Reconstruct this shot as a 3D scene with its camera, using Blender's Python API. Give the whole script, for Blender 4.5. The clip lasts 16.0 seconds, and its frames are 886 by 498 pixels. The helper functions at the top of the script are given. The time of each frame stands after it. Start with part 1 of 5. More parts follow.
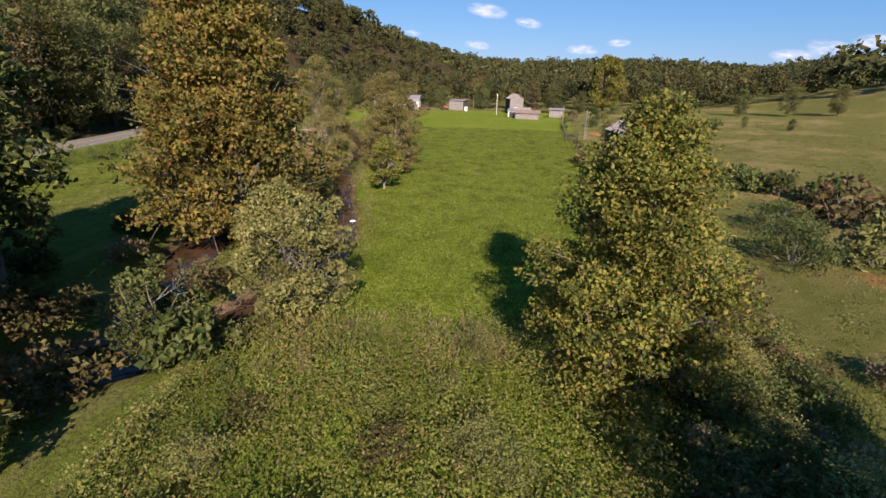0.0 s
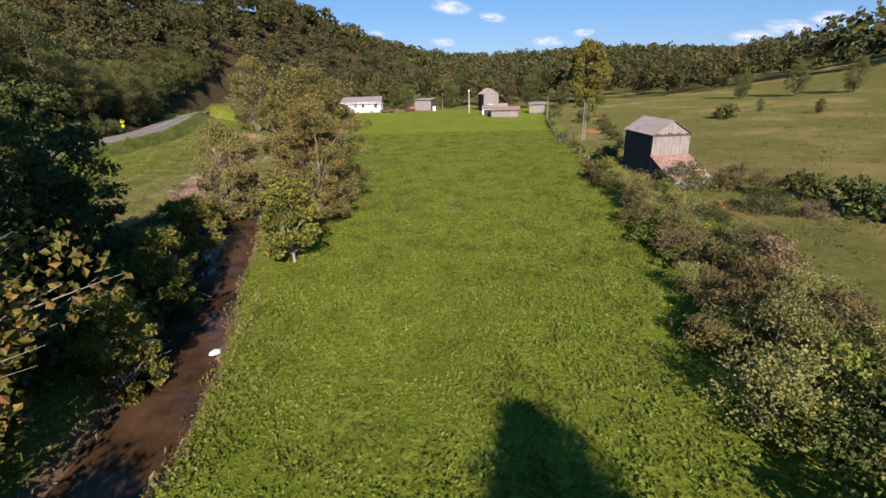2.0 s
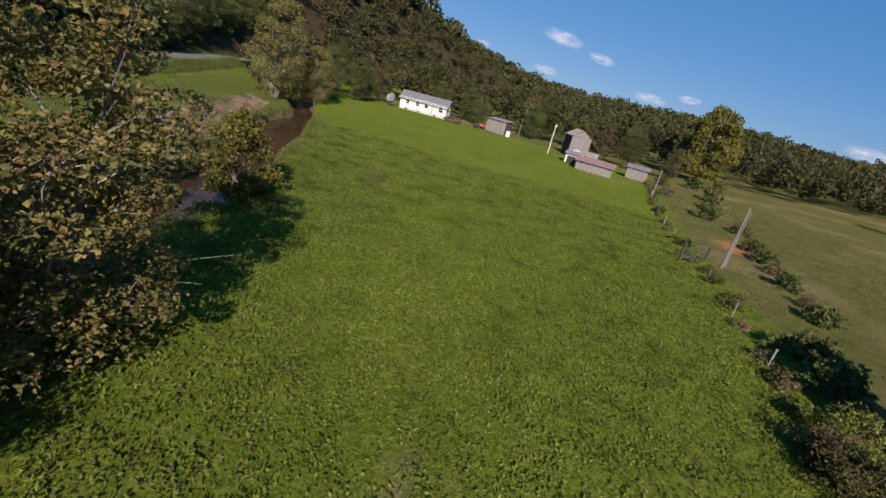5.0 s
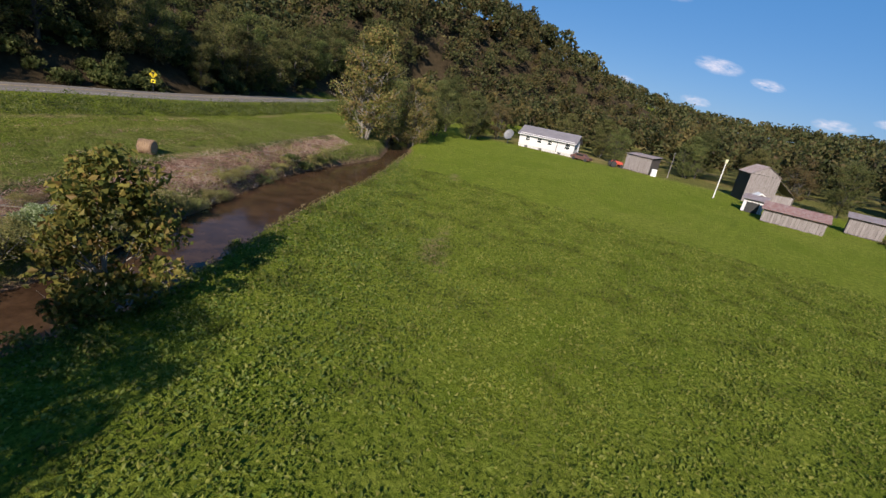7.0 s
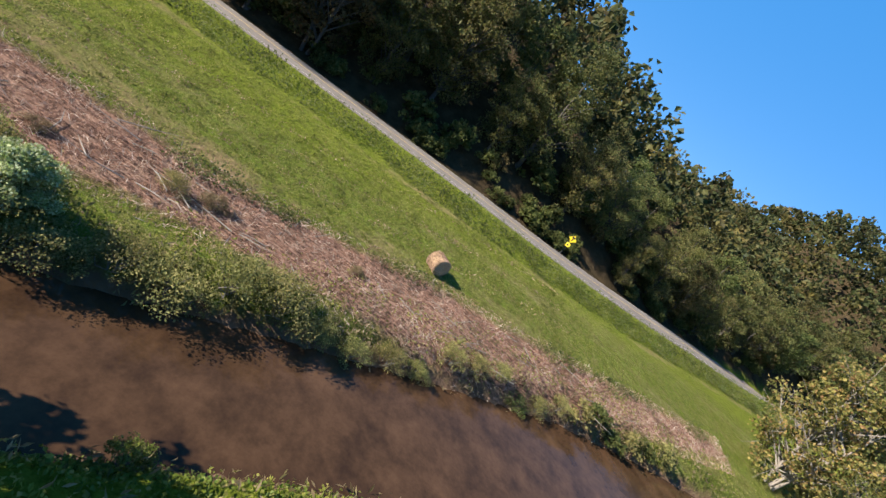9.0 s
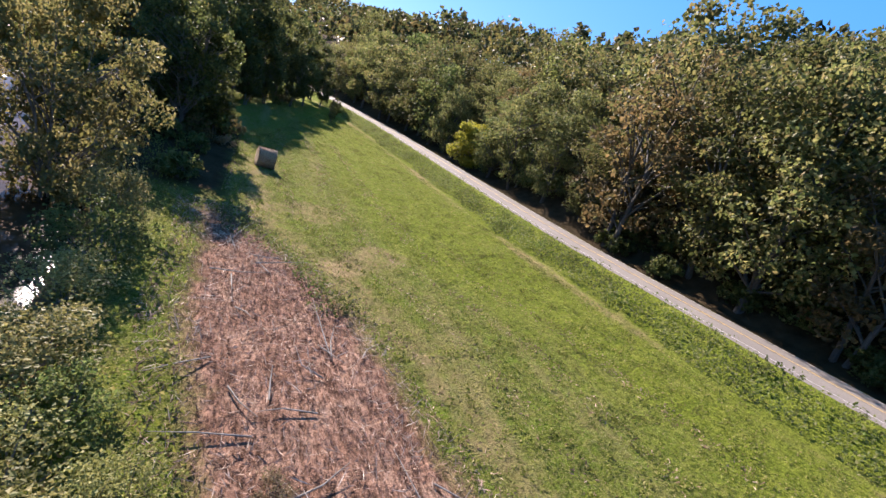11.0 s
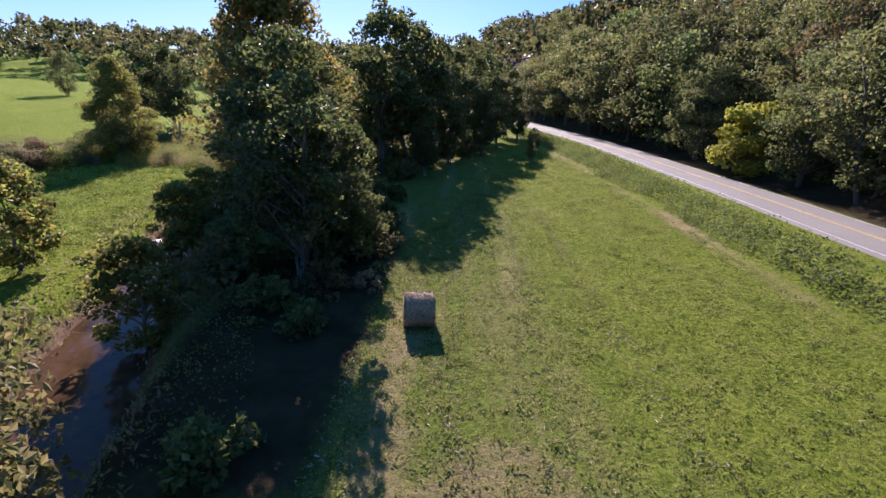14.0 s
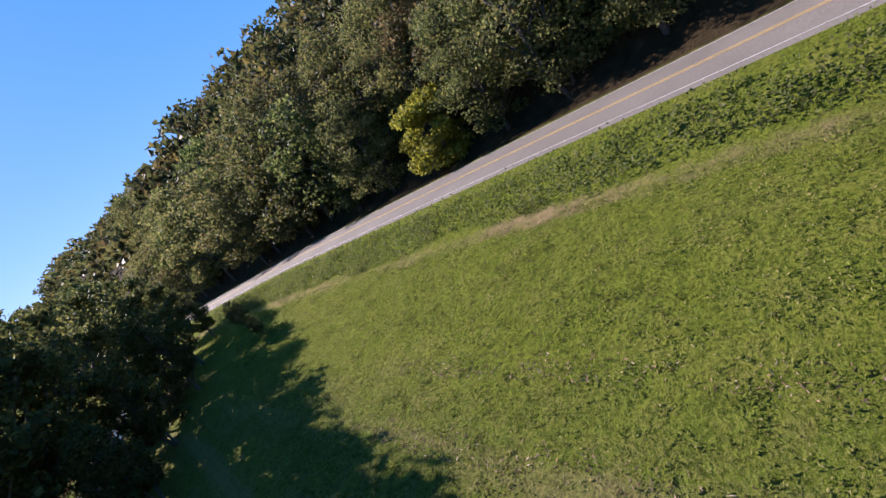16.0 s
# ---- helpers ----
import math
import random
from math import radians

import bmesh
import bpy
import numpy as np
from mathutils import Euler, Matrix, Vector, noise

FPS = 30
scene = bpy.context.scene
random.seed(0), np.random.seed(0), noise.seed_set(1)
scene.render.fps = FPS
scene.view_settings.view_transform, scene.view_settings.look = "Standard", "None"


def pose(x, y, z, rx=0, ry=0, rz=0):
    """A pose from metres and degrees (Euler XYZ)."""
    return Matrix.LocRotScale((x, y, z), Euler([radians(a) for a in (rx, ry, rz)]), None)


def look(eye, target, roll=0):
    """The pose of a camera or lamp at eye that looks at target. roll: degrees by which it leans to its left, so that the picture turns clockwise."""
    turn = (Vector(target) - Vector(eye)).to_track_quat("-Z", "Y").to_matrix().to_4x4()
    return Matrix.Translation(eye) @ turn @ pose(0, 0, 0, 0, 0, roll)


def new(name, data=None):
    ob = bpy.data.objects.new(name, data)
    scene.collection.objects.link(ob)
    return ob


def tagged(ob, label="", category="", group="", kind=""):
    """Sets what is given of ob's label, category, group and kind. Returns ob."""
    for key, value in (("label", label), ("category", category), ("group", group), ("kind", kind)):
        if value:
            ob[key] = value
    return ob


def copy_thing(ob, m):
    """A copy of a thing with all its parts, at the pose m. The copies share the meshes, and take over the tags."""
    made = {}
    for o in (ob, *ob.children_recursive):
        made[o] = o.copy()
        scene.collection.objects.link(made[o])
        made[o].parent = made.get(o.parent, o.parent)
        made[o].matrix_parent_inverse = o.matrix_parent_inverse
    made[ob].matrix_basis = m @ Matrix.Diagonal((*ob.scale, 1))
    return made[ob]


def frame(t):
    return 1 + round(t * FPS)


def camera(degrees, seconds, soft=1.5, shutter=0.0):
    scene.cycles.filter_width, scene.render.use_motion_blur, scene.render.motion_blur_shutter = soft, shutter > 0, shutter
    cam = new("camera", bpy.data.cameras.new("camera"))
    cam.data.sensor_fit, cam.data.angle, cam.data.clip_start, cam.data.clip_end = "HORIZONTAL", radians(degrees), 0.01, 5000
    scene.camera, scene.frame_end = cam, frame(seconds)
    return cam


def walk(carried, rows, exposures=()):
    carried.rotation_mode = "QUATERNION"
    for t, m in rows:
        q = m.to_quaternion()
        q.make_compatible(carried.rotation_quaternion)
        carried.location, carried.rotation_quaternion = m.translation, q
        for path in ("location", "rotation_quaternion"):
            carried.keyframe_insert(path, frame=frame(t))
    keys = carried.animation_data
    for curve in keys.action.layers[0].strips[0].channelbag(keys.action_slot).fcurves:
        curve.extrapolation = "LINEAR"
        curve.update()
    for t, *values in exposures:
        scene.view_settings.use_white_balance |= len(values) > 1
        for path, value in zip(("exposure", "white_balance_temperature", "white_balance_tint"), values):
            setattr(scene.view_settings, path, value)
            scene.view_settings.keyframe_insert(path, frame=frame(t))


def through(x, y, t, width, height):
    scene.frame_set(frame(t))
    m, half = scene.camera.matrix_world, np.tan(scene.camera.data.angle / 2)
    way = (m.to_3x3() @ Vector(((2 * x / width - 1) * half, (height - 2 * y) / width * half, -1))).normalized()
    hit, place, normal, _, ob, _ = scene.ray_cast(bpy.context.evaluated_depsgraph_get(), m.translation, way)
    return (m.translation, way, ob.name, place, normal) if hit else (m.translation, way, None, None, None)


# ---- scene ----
cam = camera(89.0, 16.0)
PATH = [
    (0, (-1.80, 13.26, 9.62), (-2.94, 22.57, 6.15), 1.3),
    (0.5, (-2.01, 18.30, 9.35), (-3.07, 27.63, 5.89), -2.6),
    (1, (-2.24, 22.94, 9.22), (-3.08, 32.27, 5.74), -2.8),
    (1.5, (-2.51, 27.43, 9.17), (-3.28, 36.77, 5.69), -2.0),
    (2, (-2.58, 31.73, 9.14), (-3.30, 41.07, 5.64), -2.0),
    (2.5, (-2.83, 36.11, 9.05), (-3.44, 45.46, 5.55), -1.0),
    (3, (-2.89, 40.64, 8.96), (-3.51, 49.98, 5.45), -0.1),
    (3.5, (-2.95, 45.16, 8.87), (-3.56, 54.50, 5.36), 0.8),
    (4, (-3.02, 49.93, 8.91), (-3.60, 59.27, 5.39), 2.3),
    (4.5, (-3.09, 54.66, 9.08), (-3.90, 63.99, 5.58), 5.8),
    (5, (-3.25, 59.30, 8.97), (-4.87, 68.58, 5.61), 14.4),
    (5.2, (-3.43, 61.04, 8.90), (-5.41, 70.26, 5.58), 16.3),
    (5.7, (-3.57, 65.51, 8.68), (-6.27, 74.58, 5.45), 18.7),
    (6.2, (-3.83, 69.82, 8.36), (-7.14, 78.70, 5.15), 14.7),
    (6.7, (-4.68, 73.99, 8.07), (-8.63, 82.60, 4.87), 10.3),
    (7.3, (-7.12, 78.81, 7.93), (-12.11, 86.89, 4.79), 13.0),
    (7.5, (-8.13, 80.56, 7.85), (-13.39, 88.49, 4.76), 14.2),
    (8, (-11.18, 84.33, 7.96), (-17.53, 91.45, 4.98), 24.9),
    (8.5, (-13.88, 87.19, 8.16), (-22.12, 92.14, 5.43), 38.3),
    (9, (-17.08, 90.32, 8.32), (-26.60, 91.58, 5.53), 40.1),
    (9.5, (-20.58, 90.96, 7.94), (-29.89, 88.47, 5.30), 39.9),
    (10, (-23.37, 89.92, 7.22), (-31.24, 84.24, 4.84), 37.2),
    (10.2, (-24.26, 89.19, 7.17), (-31.47, 82.70, 4.72), 34.9),
    (10.7, (-26.63, 87.67, 6.84), (-31.90, 79.55, 4.34), 28.0),
    (11.2, (-28.46, 85.70, 6.85), (-32.43, 76.95, 4.07), 17.5),
    (11.7, (-29.73, 83.37, 7.04), (-32.87, 74.40, 3.93), 8.0),
    (12.3, (-30.50, 80.22, 7.28), (-32.70, 71.04, 3.98), 4.2),
    (12.5, (-30.67, 79.11, 7.33), (-32.44, 69.84, 4.04), 6.1),
    (13, (-30.90, 76.38, 7.48), (-31.72, 66.97, 4.18), 7.5),
    (13.5, (-30.90, 73.72, 7.73), (-30.97, 64.30, 4.38), 5.5),
    (14, (-30.66, 70.76, 7.96), (-30.33, 61.36, 4.57), 2.3),
    (14.5, (-30.40, 67.46, 8.10), (-29.99, 58.07, 4.67), -0.1),
    (15, (-30.38, 64.02, 8.07), (-30.04, 54.61, 4.69), -1.2),
    (15.5, (-30.42, 60.10, 7.96), (-31.76, 50.72, 4.77), -24.2),
    (16, (-29.76, 56.15, 8.13), (-35.42, 48.51, 5.05), -38.1),
]
walk(cam, [(t, look(eye, target, roll)) for t, eye, target, roll in PATH],
     [(0, 1.15, 6650, 20), (1.5, 1.24, 6650, 20), (2.5, 1.03, 6550, 18), (3.5, 0.66, 6300, 20), (5, 0.63, 6300, 17), (7.5, 0.8, 6350, 16), (8.5, 1.05, 6400, 13), (9.5, 2.0, 6450, 18), (10, 2.05, 6550, 20), (12.3, 1.7, 5900, 30), (14, 1.65, 5850, 32), (15, 1.65, 5850, 32), (16, 1.45, 6000, 28)])

# ---- light ----
SUN_YAW, SUN_EL = radians(194.5), radians(30.5)
to_sun = Vector((-math.sin(SUN_YAW) * math.cos(SUN_EL), math.cos(SUN_YAW) * math.cos(SUN_EL), math.sin(SUN_EL)))
world = bpy.data.worlds.new("sky")
scene.world = world
world.use_nodes = True
wn = world.node_tree.nodes
sky = wn.new("ShaderNodeTexSky")
sky.sky_type, sky.sun_disc = "NISHITA", False
sky.sun_elevation = SUN_EL
sky.sun_rotation = math.atan2(to_sun.x, to_sun.y)
sky.air_density, sky.dust_density, sky.ozone_density = 1.0, 0.3, 2.0
sky.altitude = 300
clear = wn.new("ShaderNodeMix")
clear.data_type = "RGBA"
clear.inputs[0].default_value = 0.66
clear.inputs[7].default_value = (0.05, 1.9, 5.0, 1)
world.node_tree.links.new(sky.outputs[0], clear.inputs[6])
world.node_tree.links.new(clear.outputs[2], wn["Background"].inputs[0])
wn["Background"].inputs[1].default_value = 0.066
sun = new("sun", bpy.data.lights.new("sun", "SUN"))
sun.data.energy, sun.data.angle, sun.data.color = 5.0, radians(0.55), (1.0, 0.91, 0.77)
sun.matrix_world = look(to_sun * 300, (0, 0, 0))

# ---- materials ----
MATS = {}


def nodes_of(name):
    m = bpy.data.materials.new(name)
    m.use_nodes = True
    MATS[name] = m
    return m, m.node_tree.nodes, m.node_tree.links, m.node_tree.nodes["Principled BSDF"]


def noise_node(n, l, scale, detail=4.0, rough=0.6, coord="Object", stretch=None, warp=0.0):
    tc = n.new("ShaderNodeTexCoord")
    out = tc.outputs[coord]
    if stretch:
        mp = n.new("ShaderNodeMapping")
        mp.inputs["Scale"].default_value = stretch
        l.new(out, mp.inputs[0])
        out = mp.outputs[0]
    t = n.new("ShaderNodeTexNoise")
    t.inputs["Scale"].default_value, t.inputs["Detail"].default_value = scale, detail
    t.inputs["Roughness"].default_value, t.inputs["Distortion"].default_value = rough, warp
    l.new(out, t.inputs["Vector"])
    return t.outputs["Fac"]


def ramp(n, l, fac, stops):
    r = n.new("ShaderNodeValToRGB")
    els = r.color_ramp.elements
    while len(els) < len(stops):
        els.new(0.5)
    for e, (p, c) in zip(els, stops):
        e.position, e.color = p, (*c, 1) if len(c) == 3 else c
    l.new(fac, r.inputs[0])
    return r.outputs[0]


def mix(n, l, fac, a, b, mode="MIX"):
    m = n.new("ShaderNodeMix")
    m.data_type, m.blend_type = "RGBA", mode
    for s, v in ((m.inputs[0], fac), (m.inputs[6], a), (m.inputs[7], b)):
        if isinstance(v, (int, float)):
            s.default_value = v
        elif isinstance(v, tuple):
            s.default_value = (*v, 1)
        else:
            l.new(v, s)
    return m.outputs[2]


def bump(n, l, p, height, strength=0.4, distance=0.05):
    b = n.new("ShaderNodeBump")
    b.inputs["Strength"].default_value, b.inputs["Distance"].default_value = strength, distance
    l.new(height, b.inputs["Height"])
    l.new(b.outputs[0], p.inputs["Normal"])


def surface(name, a, b, scale, c=None, fine=None, rough=0.85, metal=0.0, strength=0.4, dist=0.02, stretch=None, coord="Object"):
    """A weathered surface: two scales of colour variation and a fine relief."""
    m, n, l, p = nodes_of(name)
    big = noise_node(n, l, scale, 5, 0.62, coord, stretch)
    small = noise_node(n, l, fine or scale * 9, 6, 0.7, coord, stretch)
    col = ramp(n, l, big, [(0.3, a), (0.7, b)])
    col = mix(n, l, ramp(n, l, small, [(0.42, (0, 0, 0)), (0.68, (1, 1, 1))]), col, c or tuple(v * 0.6 for v in a))
    l.new(col, p.inputs["Base Color"])
    p.inputs["Roughness"].default_value, p.inputs["Metallic"].default_value = rough, metal
    bump(n, l, p, small, strength, dist)
    return m


def leafy(name, cols, through=0.5, rough=0.55, vary=0.5, autumn=0.0, patches=0.45, contrast=0.35):
    """Leaves: colour by island and by tree, light that passes through the blade."""
    m, n, l, p = nodes_of(name)
    geo = n.new("ShaderNodeNewGeometry")
    ob = n.new("ShaderNodeObjectInfo")
    k = len(cols) - 1
    col = ramp(n, l, geo.outputs["Random Per Island"], [(i / k, c) for i, c in enumerate(cols)])
    stand = noise_node(n, l, 0.11, 3, 0.6)
    col = mix(n, l, ramp(n, l, stand, [(0.52, (0, 0, 0)), (0.66, (autumn, autumn, autumn))]), col, mix(n, l, geo.outputs["Random Per Island"], (0.15, 0.095, 0.035), (0.24, 0.19, 0.05)))
    patch = noise_node(n, l, patches, 2, 0.5)
    col = mix(n, l, ramp(n, l, patch, [(0.35, (0.9 - contrast,) * 3), (0.65, (0.9 + contrast,) * 3)]), (0, 0, 0), col)
    hs = n.new("ShaderNodeHueSaturation")
    mr = n.new("ShaderNodeMapRange")
    mr.inputs[3].default_value, mr.inputs[4].default_value = 0.5 - 0.035 * vary, 0.5 + 0.03 * vary
    l.new(ob.outputs["Random"], mr.inputs[0])
    l.new(mr.outputs[0], hs.inputs["Hue"])
    mv = n.new("ShaderNodeMapRange")
    mv.inputs[3].default_value, mv.inputs[4].default_value = 1 - 0.35 * vary, 1 + 0.4 * vary
    mul = n.new("ShaderNodeMath")
    mul.operation = "FRACT"
    m7 = n.new("ShaderNodeMath")
    m7.operation = "MULTIPLY"
    m7.inputs[1].default_value = 7.31
    l.new(ob.outputs["Random"], m7.inputs[0])
    l.new(m7.outputs[0], mul.inputs[0])
    l.new(mul.outputs[0], mv.inputs[0])
    l.new(mv.outputs[0], hs.inputs["Value"])
    l.new(col, hs.inputs["Color"])
    l.new(hs.outputs[0], p.inputs["Base Color"])
    p.inputs["Roughness"].default_value = rough
    p.inputs["Specular IOR Level"].default_value = 0.18
    tr = n.new("ShaderNodeBsdfTranslucent")
    l.new(hs.outputs[0], tr.inputs[0])
    ms = n.new("ShaderNodeMixShader")
    ms.inputs[0].default_value = through
    l.new(p.outputs[0], ms.inputs[1])
    l.new(tr.outputs[0], ms.inputs[2])
    l.new(ms.outputs[0], n["Material Output"].inputs[0])
    return m


leaf_syc = leafy("leaf_sycamore", [(0.07, 0.09, 0.02), (0.13, 0.15, 0.032), (0.21, 0.205, 0.045), (0.32, 0.275, 0.06), (0.27, 0.17, 0.055)], through=0.55)
leaf_gold = leafy("leaf_gold", [(0.09, 0.11, 0.024), (0.17, 0.18, 0.04), (0.27, 0.25, 0.055), (0.40, 0.33, 0.075), (0.33, 0.20, 0.065)], through=0.58)
leaf_hill = leafy("leaf_hill", [(0.042, 0.055, 0.02), (0.068, 0.082, 0.028), (0.098, 0.11, 0.038), (0.13, 0.125, 0.045), (0.12, 0.088, 0.038)], vary=0.3, autumn=0.6, patches=0.2, contrast=0.6)
leaf_green = leafy("leaf_green", [(0.06, 0.085, 0.022), (0.10, 0.13, 0.035), (0.16, 0.18, 0.055), (0.21, 0.205, 0.07)], through=0.55)
leaf_faded = leafy("leaf_faded_sycamore", [(0.07, 0.085, 0.026), (0.15, 0.16, 0.048), (0.25, 0.235, 0.07), (0.36, 0.29, 0.095), (0.28, 0.16, 0.075)], through=0.55, vary=0.3)
leaf_bank = leafy("leaf_bank", [(0.05, 0.065, 0.02), (0.085, 0.10, 0.03), (0.12, 0.13, 0.04), (0.19, 0.185, 0.055)], through=0.5, vary=0.5)
leaf_grey = leafy("leaf_grey_green", [(0.12, 0.13, 0.04), (0.19, 0.19, 0.058), (0.26, 0.24, 0.08), (0.33, 0.29, 0.11)], through=0.42)
leaf_forest = leafy("leaf_forest", [(0.062, 0.08, 0.024), (0.10, 0.118, 0.036), (0.155, 0.165, 0.053), (0.205, 0.195, 0.066), (0.155, 0.125, 0.05)], through=0.55, vary=0.8, autumn=0.2)
leaf_verge = leafy("leaf_verge", [(0.075, 0.12, 0.02), (0.115, 0.165, 0.028), (0.165, 0.205, 0.042), (0.21, 0.215, 0.06)], vary=0.2)
leaf_roadside = leafy("leaf_roadside", [(0.07, 0.095, 0.024), (0.11, 0.135, 0.036), (0.155, 0.17, 0.055), (0.21, 0.195, 0.085)], vary=0.2)
leaf_rust = leafy("leaf_rust", [(0.085, 0.072, 0.030), (0.145, 0.112, 0.045), (0.20, 0.138, 0.058), (0.125, 0.122, 0.045)])
leaf_weed = leafy("leaf_weed", [(0.11, 0.145, 0.024), (0.175, 0.215, 0.036), (0.24, 0.255, 0.058), (0.31, 0.285, 0.09)], vary=0.5)
leaf_dry = leafy("leaf_dry", [(0.24, 0.18, 0.10), (0.34, 0.26, 0.15), (0.20, 0.15, 0.08), (0.22, 0.21, 0.08)])
leaf_grass = leafy("leaf_grass", [(0.055, 0.088, 0.010), (0.13, 0.168, 0.02), (0.19, 0.22, 0.036), (0.265, 0.255, 0.06)], vary=0.2)
leaf_yellow = leafy("leaf_yellow", [(0.240, 0.255, 0.030), (0.360, 0.330, 0.045), (0.180, 0.195, 0.030)])
bark_grey = surface("bark_grey", (0.10, 0.088, 0.075), (0.20, 0.18, 0.15), 1.5, stretch=(1, 1, 0.25), strength=0.7)
bark_dark = surface("bark_dark", (0.045, 0.04, 0.034), (0.095, 0.085, 0.07), 1.5, stretch=(1, 1, 0.25), strength=0.7)
bark_pale = surface("bark_pale", (0.17, 0.15, 0.125), (0.30, 0.27, 0.23), 1.6, (0.11, 0.095, 0.075), stretch=(1, 1, 0.35))

# ---- plan: lines of the valley ----
CREEK = np.array([(-8, -130, 2.2), (-18, -60, 2.2), (-26, -25, 2.0), (-28.5, -5, 1.8), (-27, 6, 1.8), (-24.4, 13, 1.7), (-22, 19, 1.6), (-19.4, 24, 1.6), (-15.5, 27.2, 1.4), (-12.9, 30, 1.2), (-12.3, 34, 1.05), (-12.9, 41, 1.0), (-14.2, 46, 0.95), (-16.8, 52.5, 1.0), (-18.6, 58, 1.1), (-20.2, 61.5, 1.2),
                  (-21.3, 66, 1.3), (-22, 72, 1.5), (-22.3, 78, 1.7), (-22.9, 82.4, 1.8), (-24.8, 86.4, 1.8), (-27.4, 91, 2.0), (-30.3, 96.8, 2.3), (-33.6, 104, 2.8), (-36.3, 111, 2.4), (-39.2, 119, 1.3),
                  (-41, 124, 0.9), (-45, 131, 1.2), (-56, 146, 1.6), (-80, 160, 1.8)], float)
WATER_Z = -1.05


def lerp_line(ys, xs):
    return lambda y: np.interp(y, ys, xs)


road_near = lerp_line([-300, -150, -60, -24, 8, 28, 40, 52, 64, 75, 85, 96, 104, 112, 120, 145, 170, 200, 250, 330, 900],
                      [-10, -18, -31, -40.8, -46.6, -48.0, -48.8, -48.9, -49.6, -50.8, -52.0, -53.3, -54.8, -57.6, -61.5, -73.5, -82, -88, -89, -86, -80])
hedge_x = lerp_line([-40, 16, 30, 38, 45, 51, 56, 62, 67, 75, 80, 84, 92, 101, 110, 125, 144, 200], [3, 3.4, 4.0, 4.5, 5.0, 6.5, 7.0, 7.0, 7.7, 8.1, 8.8, 9.3, 9.8, 10.0, 10.3, 11.3, 13.6, 18])
field_left = lerp_line([-20, 16, 31, 38, 44.5, 51, 56, 61, 66, 72, 83, 89, 98, 105, 115, 127, 141, 170], [-6, -6.6, -7.6, -10.0, -11.2, -12.3, -12.7, -13.2, -14.8, -17.2, -19.6, -22.8, -26.9, -29.4, -34.2, -39.6, -46, -58])
stub_right = lerp_line([60, 67, 70, 75, 79, 82, 85, 88, 91, 95, 98, 108, 118, 126], [-26.8, -27.0, -27.4, -27.4, -28.1, -28.7, -30.0, -31.0, -31.7, -32.7, -34.3, -39.2, -44.4, -48])
stub_left = lerp_line([60, 67, 71, 74, 77, 80, 83, 86, 89, 93.5, 98, 104, 112, 122, 126], [-27.2, -28.0, -30.6, -32.0, -32.7, -33.2, -33.6, -34.4, -35.9, -38.0, -39.0, -41.2, -44.3, -48.4, -50])
ROAD_W = 5.0
road_z = lerp_line([-60, 40, 60, 95, 160, 330], [1.5, 1.6, 1.8, 2.7, 2.9, 3.2])


def to_valley(x, y):
    """Coordinates along the valley's axis, from the meadow's near end."""
    a = radians(4.6)
    return math.cos(a) * (x + 1.8) + math.sin(a) * (y - 13.3), -math.sin(a) * (x + 1.8) + math.cos(a) * (y - 13.3)


def from_valley(u, v):
    a = radians(4.6)
    return math.cos(a) * u - math.sin(a) * v - 1.8, math.sin(a) * u + math.cos(a) * v + 13.3


def sm(v, a, b):
    t = np.clip((v - a) / (b - a), 0, 1)
    return t * t * (3 - 2 * t)


POOL = np.array([(-18, 30, 0.7), (-20.2, 36, 1.0), (-21.6, 42, 1.5), (-22, 45, 0.9)], float)


def creek_off(x, y):
    return line_off(CREEK, x, y)


def line_off(line, x, y):
    """Distance from a stream's middle line, less its half width there."""
    best = np.full(np.shape(x), 1e9)
    for (x0, y0, w0), (x1, y1, w1) in zip(line[:-1], line[1:]):
        dx, dy = x1 - x0, y1 - y0
        t = np.clip(((x - x0) * dx + (y - y0) * dy) / (dx * dx + dy * dy), 0, 1)
        best = np.minimum(best, np.hypot(x - x0 - t * dx, y - y0 - t * dy) - (w0 + t * (w1 - w0)))
    return best


def wob(x, y, s):
    """A cheap smooth unevenness, about -1 to 1."""
    return (np.sin(x * 1.7 / s + 1.3 * np.sin(y * 0.9 / s + 0.7)) + np.sin(y * 1.9 / s + 1.7 * np.sin(x * 1.1 / s)) + np.sin((x + y) * 0.83 / s + 2.1)) / 3


RIDGE = np.array([(-150, 140, 2.0), (-146, 172, 17.0), (-146, 210, 30.0), (-140, 275, 40.0), (-128, 335, 42.0), (-96, 365, 33.0), (-78, 405, 26.0), (-40, 430, 10.0)])


def ridge_rise(x, y):
    """A rounded ridge along a line whose third column is its height there."""
    best = np.zeros(np.shape(x))
    for (x0, y0, h0), (x1, y1, h1) in zip(RIDGE[:-1], RIDGE[1:]):
        dx, dy = x1 - x0, y1 - y0
        t = np.clip(((x - x0) * dx + (y - y0) * dy) / (dx * dx + dy * dy), 0, 1)
        far = np.hypot(x - x0 - t * dx, y - y0 - t * dy)
        best = np.maximum(best, (h0 + t * (h1 - h0)) * (1 - sm(far, 4, 85)))
    return best


